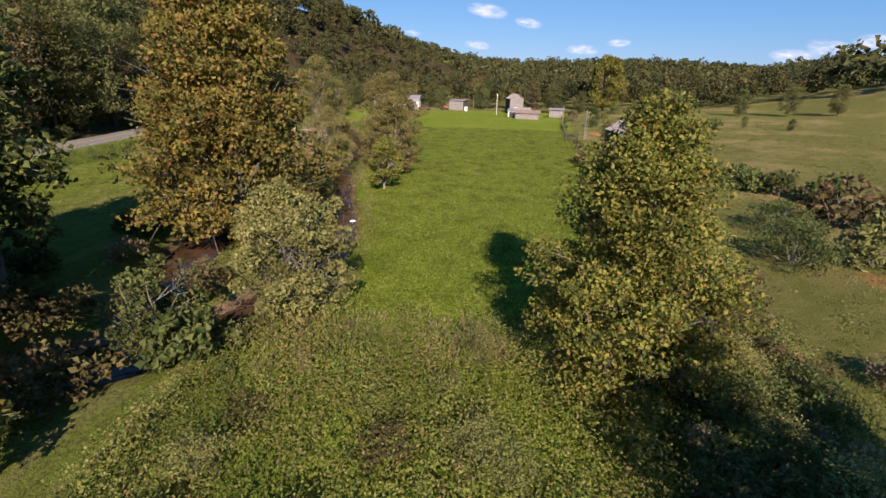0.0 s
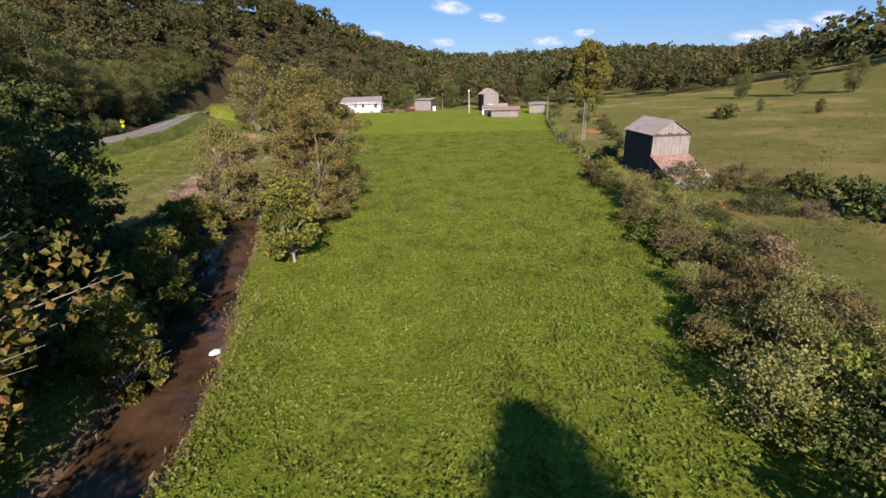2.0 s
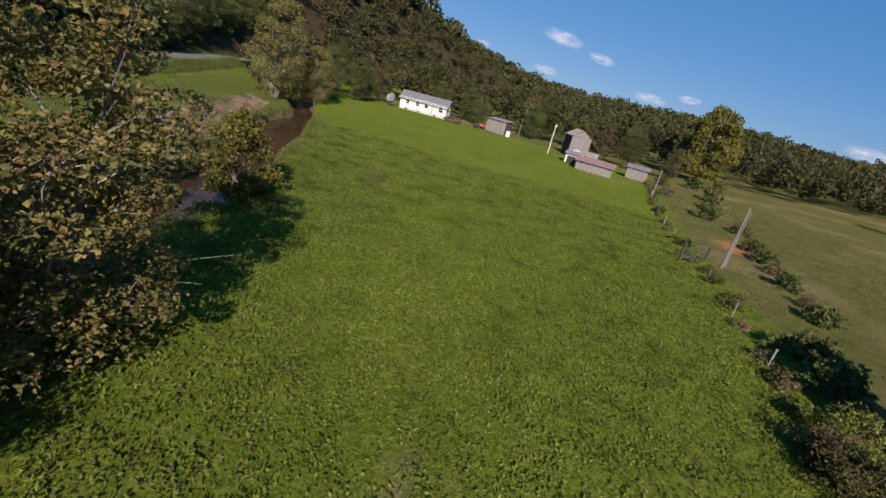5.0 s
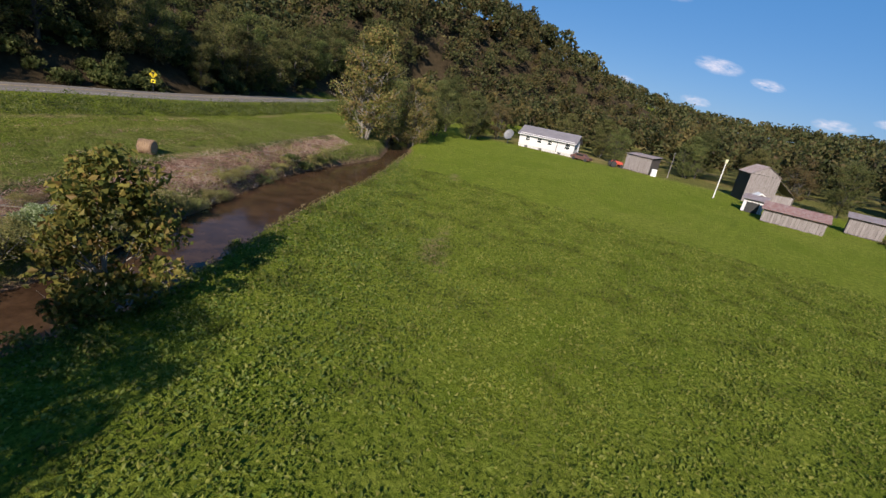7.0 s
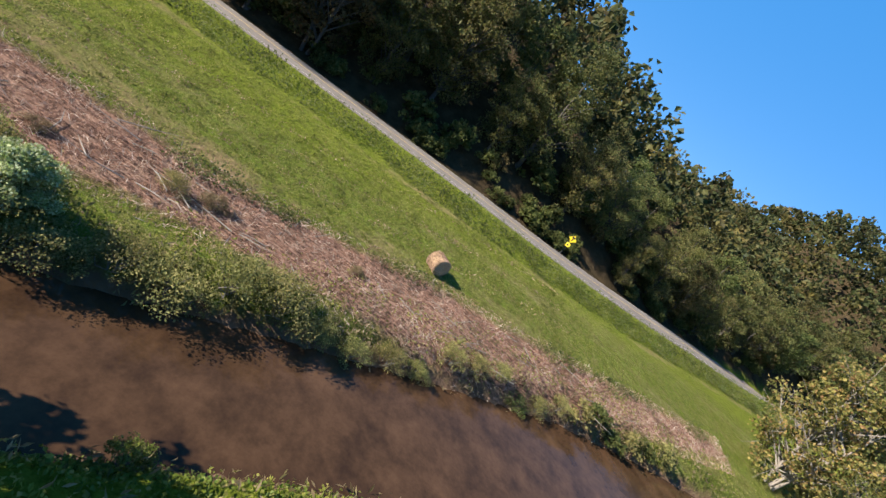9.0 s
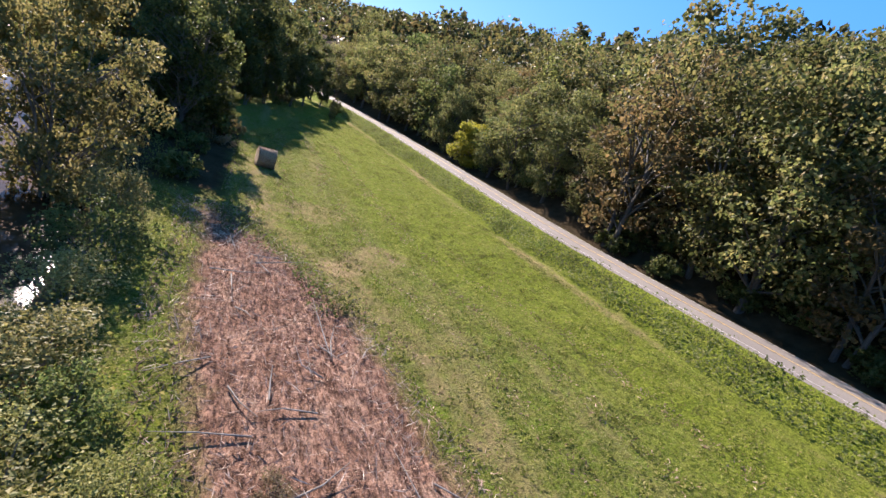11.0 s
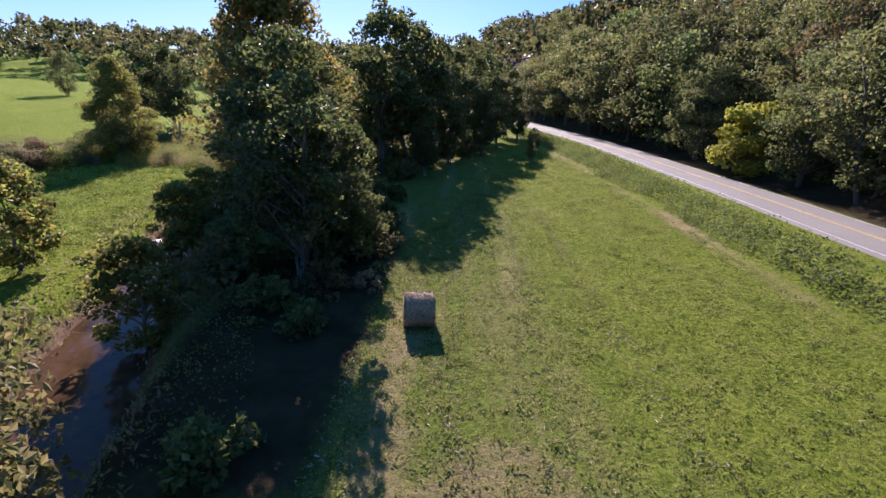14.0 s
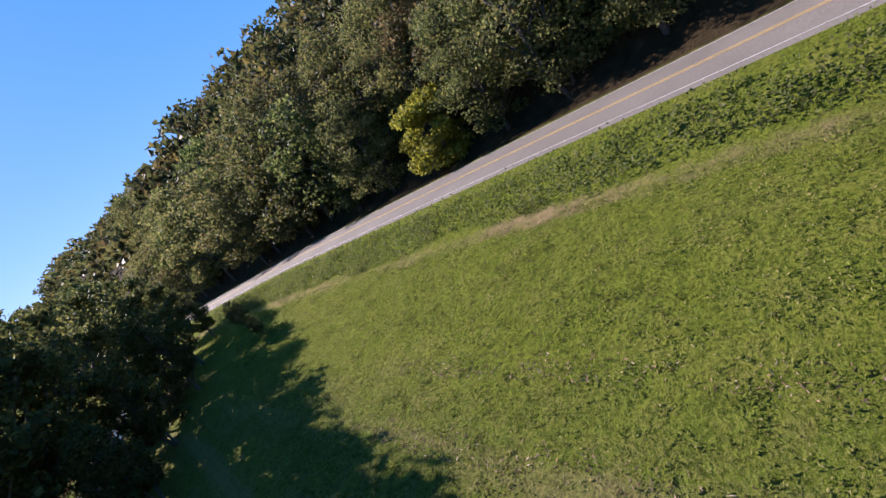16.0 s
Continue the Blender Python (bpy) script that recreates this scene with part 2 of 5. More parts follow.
def height(x, y):
    x, y = np.asarray(x, float), np.asarray(y, float)
    near = road_near(y)
    far = near - ROAD_W
    rz = road_z(y)
    u, v = to_valley(x, y)
    z = 0.7 * sm(y, 105, 165) + 0.05 * wob(x, y, 3.0) + 0.07 * wob(x, y, 11.0)
    # the strip beyond the creek climbs to the road
    w = sm(-x, -near - 20, -near - 4)
    z = z * (1 - w) + w * (rz - 1.15)
    z += 1.05 * sm(-x, -near - 4.2, -near - 0.4)
    # wooded hillside
    d = np.maximum(far - 1.5 - x, 0)
    crest = 36.5 + 0.21 * np.clip(v - 200, 0, 330) - 9 * sm(v, 110, 165) - 31 * sm(v, 74, 112) * (1 - sm(v, 150, 205)) + 8 * (1 - sm(v, 60, 150)) - 8 * sm(-v, 40, 240)
    crest = np.maximum(crest, 3.5 + 0.15 * np.maximum(crest, 0))
    hill = crest * (1 - np.exp(-d * 0.74 / crest)) * (1 - 0.75 * sm(v, 130, 230))
    z += hill * (1 + 0.05 * wob(x, y, 30.0)) - 0.35 * sm(d, 0.0, 0.8) * (1 - sm(d, 1.5, 3.5))
    # land beyond the hedge
    e = np.maximum(x - hedge_x(y), 0)
    z += 0.35 * sm(e, 0.2, 2.5) + 0.016 * np.minimum(e, 160) + 0.5 * sm(e, 5, 40) * wob(x, y, 26.0)
    z += 24 * sm(u - 0.55 * np.clip(v - 150, 0, 400), 205, 300) * sm(v, -60, 150) + 5 * sm(u, 70, 260)
    z += (24 - 9 * sm(u, 150, 400)) * sm(v, 380, 640) * sm(u, -200, -60) + 20 * sm(v, 430, 620) * (1 - sm(u, -120, 80)) + 22 * sm(-v, 150, 330)
    z += 17 * np.exp(-((u - 168) / 48) ** 2 - ((v - 120) / 75) ** 2)
    # the high ridge that closes the valley's wooded side
    z = z + ridge_rise(x, y)
    # creek bed
    c = np.minimum(creek_off(x, y), line_off(POOL, x, y))
    bank = sm(c, 0.0, 1.6)
    bed = WATER_Z - 0.35
    z = np.where(c < 1.7, bed + (z - bed) * bank, z)
    # road bench
    onroad = sm(x, far - 1.2, far) * (1 - sm(x, near, near + 1.0)) * (1 - sm(y, 200, 216))
    return z * (1 - onroad) + (rz - 0.09) * onroad


def mesh_of(name, verts, quads, mat, smooth=False, tris=None):
    """A mesh from arrays of corners and faces."""
    me = bpy.data.meshes.new(name)
    quads = np.asarray(quads, np.int32)
    me.vertices.add(len(verts))
    me.vertices.foreach_set("co", np.asarray(verts, np.float32).ravel())
    k = quads.shape[1]
    me.loops.add(quads.size)
    me.loops.foreach_set("vertex_index", quads.ravel())
    me.polygons.add(len(quads))
    me.polygons.foreach_set("loop_start", np.arange(len(quads), dtype=np.int32) * k)
    me.polygons.foreach_set("use_smooth", np.full(len(quads), smooth))
    me.update(calc_edges=True)
    me.materials.append(mat)
    return me


# ---- ground ----
def spread(a, b, step, grow, lo, hi):
    mid = list(np.arange(a, b + 1e-6, step))
    s, v = step, b
    while v < hi:
        s *= grow
        v += s
        mid.append(v)
    s, v = step, a
    while v > lo:
        s *= grow
        v -= s
        mid.insert(0, v)
    return np.array(mid)


def ground_material():
    m, n, l, p = nodes_of("meadow")

    def mask(name, edge=0.5, soft=0.25, scale=0.9, amount=0.5):
        a = n.new("ShaderNodeAttribute")
        a.attribute_name = name
        w = noise_node(n, l, scale, 5, 0.7)
        s1 = n.new("ShaderNodeMath")
        s1.operation = "MULTIPLY_ADD"
        s1.inputs[1].default_value, s1.inputs[2].default_value = amount * 2, -amount
        l.new(w, s1.inputs[0])
        s2 = n.new("ShaderNodeMath")
        s2.operation = "ADD"
        l.new(a.outputs["Fac"], s2.inputs[0])
        l.new(s1.outputs[0], s2.inputs[1])
        r = n.new("ShaderNodeMapRange")
        r.inputs[1].default_value, r.inputs[2].default_value = edge - soft, edge + soft
        l.new(s2.outputs[0], r.inputs[0])
        return r.outputs[0]

    broad = noise_node(n, l, 0.055, 4, 0.6)
    mid = noise_node(n, l, 0.9, 6, 0.65)
    fine = noise_node(n, l, 7.0, 6, 0.75)
    blades = noise_node(n, l, 26.0, 3, 0.8)
    lush = ramp(n, l, broad, [(0.3, (0.124, 0.162, 0.0162)), (0.55, (0.154, 0.189, 0.0216)), (0.75, (0.198, 0.207, 0.0378))])
    lush = mix(n, l, ramp(n, l, mid, [(0.35, (0, 0, 0)), (0.7, (1, 1, 1))]), lush, (0.178, 0.198, 0.0288))
    lush = mix(n, l, ramp(n, l, fine, [(0.38, (1, 1, 1)), (0.56, (0, 0, 0))]), lush, (0.0594, 0.0855, 0.009))
    lush = mix(n, l, ramp(n, l, noise_node(n, l, 3.2, 3, 0.6), [(0.52, (0, 0, 0)), (0.64, (0.75, 0.75, 0.75))]), lush, (0.213, 0.243, 0.036))
    lush = mix(n, l, ramp(n, l, noise_node(n, l, 0.22, 5, 0.7, stretch=(0.9, 0.405, 0.9), warp=0.6), [(0.48, (0, 0, 0)), (0.7, (0.8, 0.8, 0.8))]), lush, (0.099, 0.14, 0.0126))
    lush = mix(n, l, ramp(n, l, noise_node(n, l, 0.4, 6, 0.75), [(0.60, (0, 0, 0)), (0.74, (0.7, 0.7, 0.7))]), lush, (0.267, 0.225, 0.063))
    mown = ramp(n, l, mid, [(0.3, (0.092, 0.124, 0.016)), (0.52, (0.124, 0.14, 0.024)), (0.72, (0.164, 0.144, 0.052))])
    mown = mix(n, l, ramp(n, l, fine, [(0.40, (1, 1, 1)), (0.56, (0, 0, 0))]), mown, (0.04, 0.056, 0.008))
    mown = mix(n, l, ramp(n, l, noise_node(n, l, 2.1, 4, 0.65), [(0.50, (0, 0, 0)), (0.62, (0.7, 0.7, 0.7))]), mown, (0.104, 0.148, 0.0176))
    fresh = ramp(n, l, mid, [(0.3, (0.115, 0.15, 0.016)), (0.55, (0.155, 0.18, 0.023)), (0.8, (0.20, 0.19, 0.045))])
    fresh = mix(n, l, ramp(n, l, fine, [(0.40, (1, 1, 1)), (0.56, (0, 0, 0))]), fresh, (0.055, 0.078, 0.009))
    sparkle = ramp(n, l, blades, [(0.54, (0, 0, 0)), (0.66, (0.75, 0.75, 0.75))])
    stub = ramp(n, l, mid, [(0.3, (0.24, 0.132, 0.086)), (0.5, (0.34, 0.2, 0.138)), (0.72, (0.43, 0.285, 0.2))])
    stub = mix(n, l, ramp(n, l, noise_node(n, l, 9.0, 6, 0.75, stretch=(1.0, 0.3, 1)), [(0.4, (1, 1, 1)), (0.6, (0, 0, 0))]), stub, (0.075, 0.042, 0.028))
    mown = mix(n, l, ramp(n, l, noise_node(n, l, 0.5, 5, 0.7, stretch=(1, 0.12, 1), warp=0.4), [(0.50, (0, 0, 0)), (0.68, (0.6, 0.6, 0.6))]), mown, (0.21, 0.17, 0.075))
    fresh = mix(n, l, ramp(n, l, blades, [(0.55, (0, 0, 0)), (0.68, (0.65, 0.65, 0.65))]), fresh, (0.27, 0.25, 0.075))
    mown = mix(n, l, sparkle, mown, (0.30, 0.26, 0.13))
    past = ramp(n, l, mid, [(0.3, (0.092, 0.098, 0.023)), (0.6, (0.138, 0.126, 0.039)), (0.8, (0.19, 0.138, 0.063))])
    past = mix(n, l, ramp(n, l, broad, [(0.5, (0, 0, 0)), (0.72, (1, 1, 1))]), past, (0.27, 0.19, 0.09))
    soil = ramp(n, l, mid, [(0.3, (0.10, 0.065, 0.04)), (0.7, (0.20, 0.13, 0.085))])
    dry = ramp(n, l, mid, [(0.3, (0.17, 0.13, 0.06)), (0.7, (0.29, 0.21, 0.115))])
    # leaf litter, browns darkened to hold the shade beneath the trees
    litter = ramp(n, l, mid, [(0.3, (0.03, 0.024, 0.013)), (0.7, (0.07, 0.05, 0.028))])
    clay = (0.42, 0.16, 0.075)
    col = lush
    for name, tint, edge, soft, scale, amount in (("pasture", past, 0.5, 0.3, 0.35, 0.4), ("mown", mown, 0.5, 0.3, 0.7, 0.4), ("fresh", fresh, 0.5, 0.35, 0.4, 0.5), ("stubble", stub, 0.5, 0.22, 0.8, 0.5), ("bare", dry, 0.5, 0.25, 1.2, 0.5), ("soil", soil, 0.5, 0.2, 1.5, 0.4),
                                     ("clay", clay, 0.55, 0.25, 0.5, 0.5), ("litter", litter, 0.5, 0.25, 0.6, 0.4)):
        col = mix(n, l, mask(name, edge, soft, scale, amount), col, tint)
    l.new(col, p.inputs["Base Color"])
    p.inputs["Roughness"].default_value = 1.0
    p.inputs["Specular IOR Level"].default_value = 0.02
    hsum = n.new("ShaderNodeMath")
    hsum.operation = "MULTIPLY_ADD"
    hsum.inputs[1].default_value = 0.35
    l.new(blades, hsum.inputs[0])
    l.new(fine, hsum.inputs[2])
    clump = n.new("ShaderNodeMath")
    clump.operation = "MULTIPLY_ADD"
    clump.inputs[1].default_value = 0.9
    l.new(noise_node(n, l, 2.4, 4, 0.65), clump.inputs[0])
    l.new(hsum.outputs[0], clump.inputs[2])
    bump(n, l, p, clump.outputs[0], 1.0, 0.17)
    return m


xs = spread(-64, 18, 0.65, 1.09, -1500, 1600)
ys = spread(14, 136, 0.7, 1.08, -1400, 2300)
gx, gy = np.meshgrid(xs, ys)
gz = height(gx, gy)
nx, ny = len(xs), len(ys)
idx = np.arange(nx * ny).reshape(ny, nx)
gq = np.stack([idx[:-1, :-1], idx[:-1, 1:], idx[1:, 1:], idx[1:, :-1]], -1).reshape(-1, 4)
gme = mesh_of("ground", np.stack([gx, gy, gz], -1).reshape(-1, 3), gq, ground_material(), True)
ground = tagged(new("ground", gme), "valley ground with lush green meadow, mown strip and stubble", "ground", kind="structure")
X, Y = gx.ravel(), gy.ravel()
coff = creek_off(X, Y)
nearx = road_near(Y)
def streak(x0, y0, x1, y1, w):
    """A worn streak between two places."""
    return np.exp(-np.maximum(line_off(np.array([(x0, y0, 0.0), (x1, y1, 0.0)]), X, Y), 0) ** 2 / (w * w))


masks = {
    "pasture": sm(X - hedge_x(Y), 1.0, 4.0) * sm(Y, 8, 34) + sm(Y, 164, 182),
    "mown": sm(field_left(Y) - X, 2.0, 4.5),
    "fresh": 0.8 * sm(stub_left(Y) - X, 4.0, 10.0) * (X < -20),
    "stubble": sm(X - stub_left(Y), -1.0, 1.0) * sm(stub_right(Y) - X, -1.0, 1.0) * sm(Y, 64.5, 67.5) * (1 - sm(Y, 117, 124)),
    "bare": 0.62 * streak(-4.3, 63.6, -4.4, 68.5, 0.5) + 0.66 * streak(-15.4, 94.5, -19.4, 101.8, 0.45) + 0.66 * streak(-16.6, 95.2, -18.6, 98.2, 0.45) + 0.6 * streak(-27.4, 117, -29, 120, 0.6)
    + (0.4 + 0.3 * wob(X, Y, 3.1)) * sm(X - (nearx + 4.2), -0.9, 0.0) * (1 - sm(X - (nearx + 4.9), 0, 1.0)) + 0.55 * np.exp(-((X - stub_left(Y) + 1.6) / 1.0) ** 2) * sm(Y, 40, 60) * (1 - 0.5 * sm(Y, 80, 90)) + 0.5 * sm(wob(X, Y, 2.3), 0.3, 0.65) * sm(X, -41, -34) * (X < stub_left(Y) - 0.5) * sm(Y, 48, 62),
    "soil": 1 - sm(np.minimum(coff, line_off(POOL, X, Y)), 0.3, 1.3),
    "clay": np.exp(-((X - 17.2) ** 2 / 5 + (Y - 110) ** 2 / 20)) * 0.75 + 0.6 * np.exp(-((X - 18.2) ** 2 / 3 + (Y - 36) ** 2 / 14)) + 0.5 * np.exp(-((X - 14.6) ** 2 / 1.5 + (Y - 62) ** 2 / 16)),
    # woods floor, plus the bank trees' shaded ground darkened by the same colour
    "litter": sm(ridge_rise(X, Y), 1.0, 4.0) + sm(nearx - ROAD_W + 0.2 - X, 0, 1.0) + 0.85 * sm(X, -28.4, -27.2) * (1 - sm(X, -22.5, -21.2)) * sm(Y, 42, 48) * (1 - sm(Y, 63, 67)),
}
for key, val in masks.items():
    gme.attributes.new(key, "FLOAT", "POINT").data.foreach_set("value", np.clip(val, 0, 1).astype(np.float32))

# ---- creek ----
def along(line, step):
    """Points every step metres along a line, with the way ahead and other columns interpolated."""
    p = np.asarray(line, float)
    s = np.r_[0, np.cumsum(np.hypot(*np.diff(p[:, :2], axis=0).T))]
    q = np.arange(0, s[-1], step)
    out = np.stack([np.interp(q, s, c) for c in p.T], -1)
    k = max(1, int(4 / step))
    pad = np.pad(out, ((k, k), (0, 0)), mode="edge")
    out = sum(pad[i:i + len(out)] for i in range(2 * k + 1)) / (2 * k + 1)
    d = np.gradient(out[:, :2], axis=0)
    return out, d / np.linalg.norm(d, axis=1, keepdims=True)


def ribbon(name, line, offs, zs, mat, step=1.0):
    """A strip along a line; offs are distances to its right, zs the heights there (a function of x, y or a number)."""
    pts, way = along(line, step)
    side = np.stack([way[:, 1], -way[:, 0]], -1)
    rows = []
    for o, z in zip(offs, zs):
        xy = pts[:, :2] + side * o
        rows.append(np.c_[xy, z(xy[:, 0], xy[:, 1]) if callable(z) else np.full(len(xy), z)])
    v = np.stack(rows, 1).reshape(-1, 3)
    k, nrow = len(offs), len(pts)
    i = np.arange(nrow * k).reshape(nrow, k)
    q = np.stack([i[:-1, :-1], i[:-1, 1:], i[1:, 1:], i[1:, :-1]], -1).reshape(-1, 4)[:, ::-1]
    return mesh_of(name, v, q, mat, True)


def water_material():
    m, n, l, p = nodes_of("muddy_water")
    big = noise_node(n, l, 0.7, 7, 0.72)
    col = ramp(n, l, big, [(0.34, (0.024, 0.0135, 0.008)), (0.5, (0.044, 0.0245, 0.013)), (0.68, (0.072, 0.040, 0.021))])
    l.new(col, p.inputs["Base Color"])
    p.inputs["Roughness"].default_value = 0.09
    p.inputs["Specular IOR Level"].default_value = 0.18
    p.inputs["IOR"].default_value = 1.33
    bump(n, l, p, noise_node(n, l, 2.2, 3, 0.5), 0.04, 0.04)
    return m


muddy = water_material()
water = tagged(new("water", ribbon("water", CREEK, (-4.5, -2.2, 0, 2.2, 4.5), (WATER_Z,) * 5, muddy, 1.0)), "shallow muddy brown creek water", "creek", kind="structure")
pool = tagged(new("water", ribbon("water", POOL, (-2.6, 0, 2.6), (WATER_Z,) * 3, muddy, 1.0)), "still side pool of the creek under the trees", "creek", kind="structure")

# ---- road ----
asphalt = surface("asphalt", (0.125, 0.108, 0.092), (0.18, 0.158, 0.135), 0.25, (0.09, 0.078, 0.066), 14.0, rough=0.9, strength=0.25, dist=0.01)
paint_yellow = surface("paint_yellow", (0.38, 0.25, 0.07), (0.45, 0.30, 0.10), 0.8, (0.30, 0.22, 0.10), 9.0, rough=0.7)
paint_white = surface("paint_white", (0.42, 0.40, 0.37), (0.52, 0.50, 0.46), 0.8, (0.33, 0.30, 0.27), 9.0, rough=0.7)
ROAD = np.array([(float(road_near(y)) - ROAD_W / 2, y) for y in range(-280, 212, 8)])
lift = lambda dz: (lambda x, y: road_z(y) + dz)
road = tagged(new("road", ribbon("road", ROAD, (-2.55, -2.3, 0, 2.3, 2.55), [lift(k) for k in (-0.12, -0.02, 0.02, -0.02, -0.12)], asphalt)), "narrow grey asphalt country road", "road", kind="structure")
for nm, o, w, z, mt in (("centre_line", -0.1, 0.05, 0.027, paint_yellow), ("centre_line", 0.1, 0.05, 0.027, paint_yellow), ("edge_line", 2.1, 0.035, 0.0, paint_white), ("edge_line", -2.1, 0.035, 0.0, paint_white)):
    ln = new(nm, ribbon(nm, ROAD, (o - w, o + w), (lift(z), lift(z)), mt))
    ln.parent = road

# ---- plants ----
def leaf_cards(rng, c, size, bend=0.25, tall=1.0, up=0.0):
    """Folded four-cornered leaves at the places c, turned at random."""
    n = len(c)
    a = rng.normal(size=(n, 3))
    a[:, 2] = a[:, 2] * (1 - up) + up * 2.0
    a /= np.linalg.norm(a, axis=1, keepdims=True)
    b = np.cross(a, rng.normal(size=(n, 3)))
    b /= np.linalg.norm(b, axis=1, keepdims=True) + 1e-9
    s = (size * rng.uniform(0.6, 1.35, n))[:, None]
    nrm = np.cross(a, b)
    v = np.stack([c - a * s * 0.55 * tall, c + b * s * 0.42 + nrm * s * bend * 0.5, c + a * s * 0.6 * tall, c - b * s * 0.42 + nrm * s * bend], 1)
    return v.reshape(-1, 3), np.arange(4 * n).reshape(n, 4)


def tube(pts, radii, sides=6):
    pts = np.asarray(pts, float)
    d = np.gradient(pts, axis=0)
    d /= np.linalg.norm(d, axis=1, keepdims=True) + 1e-9
    ref = np.where(np.abs(d[:, 2:3]) > 0.9, [[1.0, 0, 0]], [[0, 0, 1.0]])
    u = np.cross(d, ref)
    u /= np.linalg.norm(u, axis=1, keepdims=True) + 1e-9
    w = np.cross(d, u)
    t = np.arange(sides) * 2 * np.pi / sides
    ring = u[:, None] * np.cos(t)[None, :, None] + w[:, None] * np.sin(t)[None, :, None]
    v = (pts[:, None] + ring * np.asarray(radii, float)[:, None, None]).reshape(-1, 3)
    i = np.arange(len(pts) * sides).reshape(len(pts), sides)
    j = np.roll(i, -1, 1)
    q = np.stack([i[:-1], j[:-1], j[1:], i[1:]], -1).reshape(-1, 4)
    return v, q


def join(parts):
    vs, qs, o = [], [], 0
    for v, q in parts:
        vs.append(v)
        qs.append(q + o)
        o += len(v)
    return np.concatenate(vs), np.concatenate(qs)


def crown_profile(kind, h):
    if kind == "cone":
        return np.clip(1.05 * (1 - h) ** 0.75 * np.minimum(1, 0.55 + h * 3), 0.05, 1)
    if kind == "egg":
        return np.clip(1.12 * (1 - h) ** 0.6 * np.minimum(1, 0.6 + 1.8 * h), 0.06, 1)
    if kind == "oval":
        return np.sqrt(np.clip(1 - (2 * h - 0.85) ** 2 / 1.35, 0.03, 1))
    return np.sqrt(np.clip(1 - (2 * h - 1) ** 2, 0.03, 1))


def make_tree(seed, H, R, base=0.15, kind="oval", clumps=60, leaves=150, leaf=0.2, leafmat=None, bark=None, stems=1, clump_r=0.75, lean=0.0, droop=0.0, bare=0.1, limbs=0.5, twigs=2):
    """A tree as an Empty with a trunk that carries limbs and a crown of leaf clumps."""
    rng = np.random.default_rng(seed)
    wood, tips = [], []
    stem_tops = []
    for k in range(stems):
        ang = rng.uniform(0, 6.28)
        off = 0.0 if stems == 1 else rng.uniform(0.15, 0.45)
        tilt = lean + (0 if stems == 1 else rng.uniform(0.10, 0.28))
        zz = np.linspace(-0.3, H * rng.uniform(0.82, 0.95), 9)
        sway = np.cumsum(rng.normal(0, 0.05 * H / 9, (9, 2)), 0)
        px = off * np.cos(ang) + zz * np.cos(ang) * tilt * 0.8 + sway[:, 0]
        py = off * np.sin(ang) + zz * np.sin(ang) * tilt * 0.8 + sway[:, 1]
        r0 = (0.014 * H + 0.03) / math.sqrt(stems)
        st = np.c_[px, py, zz]
        wood.append(tube(st, r0 * (1.25 - 1.15 * np.linspace(0, 1, 9) ** 0.8), 7))
        stem_tops.append(st)
    hs = base + (1 - base) * rng.beta(1.15, 1.25, clumps)
    pr = crown_profile(kind, (hs - base) / (1 - base)) * R
    ang = rng.uniform(0, 6.28, clumps)
    rad = pr * np.sqrt(rng.uniform(0.12, 1.0, clumps)) * rng.uniform(0.8, 1.12, clumps)
    cz = hs * H
    cents = np.c_[rad * np.cos(ang), rad * np.sin(ang), cz - droop * rad]
    order = np.argsort(-rad)
    for i in order[: int(clumps * limbs)]:
        st = stem_tops[rng.integers(len(stem_tops))]
        z0 = max(0.1 * H, cents[i, 2] - rad[i] * rng.uniform(0.5, 1.0) - 0.05 * H)
        p0 = np.array([np.interp(z0, st[:, 2], st[:, 0]), np.interp(z0, st[:, 2], st[:, 1]), z0])
        p2 = cents[i]
        p1 = (p0 + p2) / 2 + np.array([0, 0, 0.12 * rad[i]]) + rng.normal(0, 0.05 * R, 3)
        t = np.linspace(0, 1, 5)[:, None]
        pts = (1 - t) ** 2 * p0 + 2 * t * (1 - t) * p1 + t * t * p2
        r = 0.0055 * H * (0.5 + 0.6 * rad[i] / R)
        wood.append(tube(pts, r * np.linspace(1, 0.18, 5), 5))
        for _ in range(twigs):
            e = p2 + rng.normal(0, clump_r * 0.9, 3)
            wood.append(tube(np.stack([pts[3], (pts[3] + e) / 2 + rng.normal(0, 0.05, 3), e]), [r * 0.35, r * 0.22, r * 0.08], 4))
    lc = []
    for i in range(clumps):
        if rng.random() < bare:
            continue
        m = int(leaves * rng.uniform(0.6, 1.4))
        d = rng.normal(size=(m, 3))
        d /= np.linalg.norm(d, axis=1, keepdims=True)
        rr = clump_r * rng.uniform(0.7, 1.3) * rng.uniform(0.25, 1.0, (m, 1)) ** 0.5
        lc.append(cents[i] + d * rr * [1.1, 1.1, 0.75])
    v, q = leaf_cards(rng, np.concatenate(lc), leaf)
    top = new("tree")
    for nm, (vv, qq), mt in (("trunk", join(wood), bark or bark_grey), ("crown", (v, q), leafmat or leaf_green)):
        ob = new(nm, mesh_of(nm, vv, qq, mt, nm == "trunk"))
        ob.parent = top
    return top


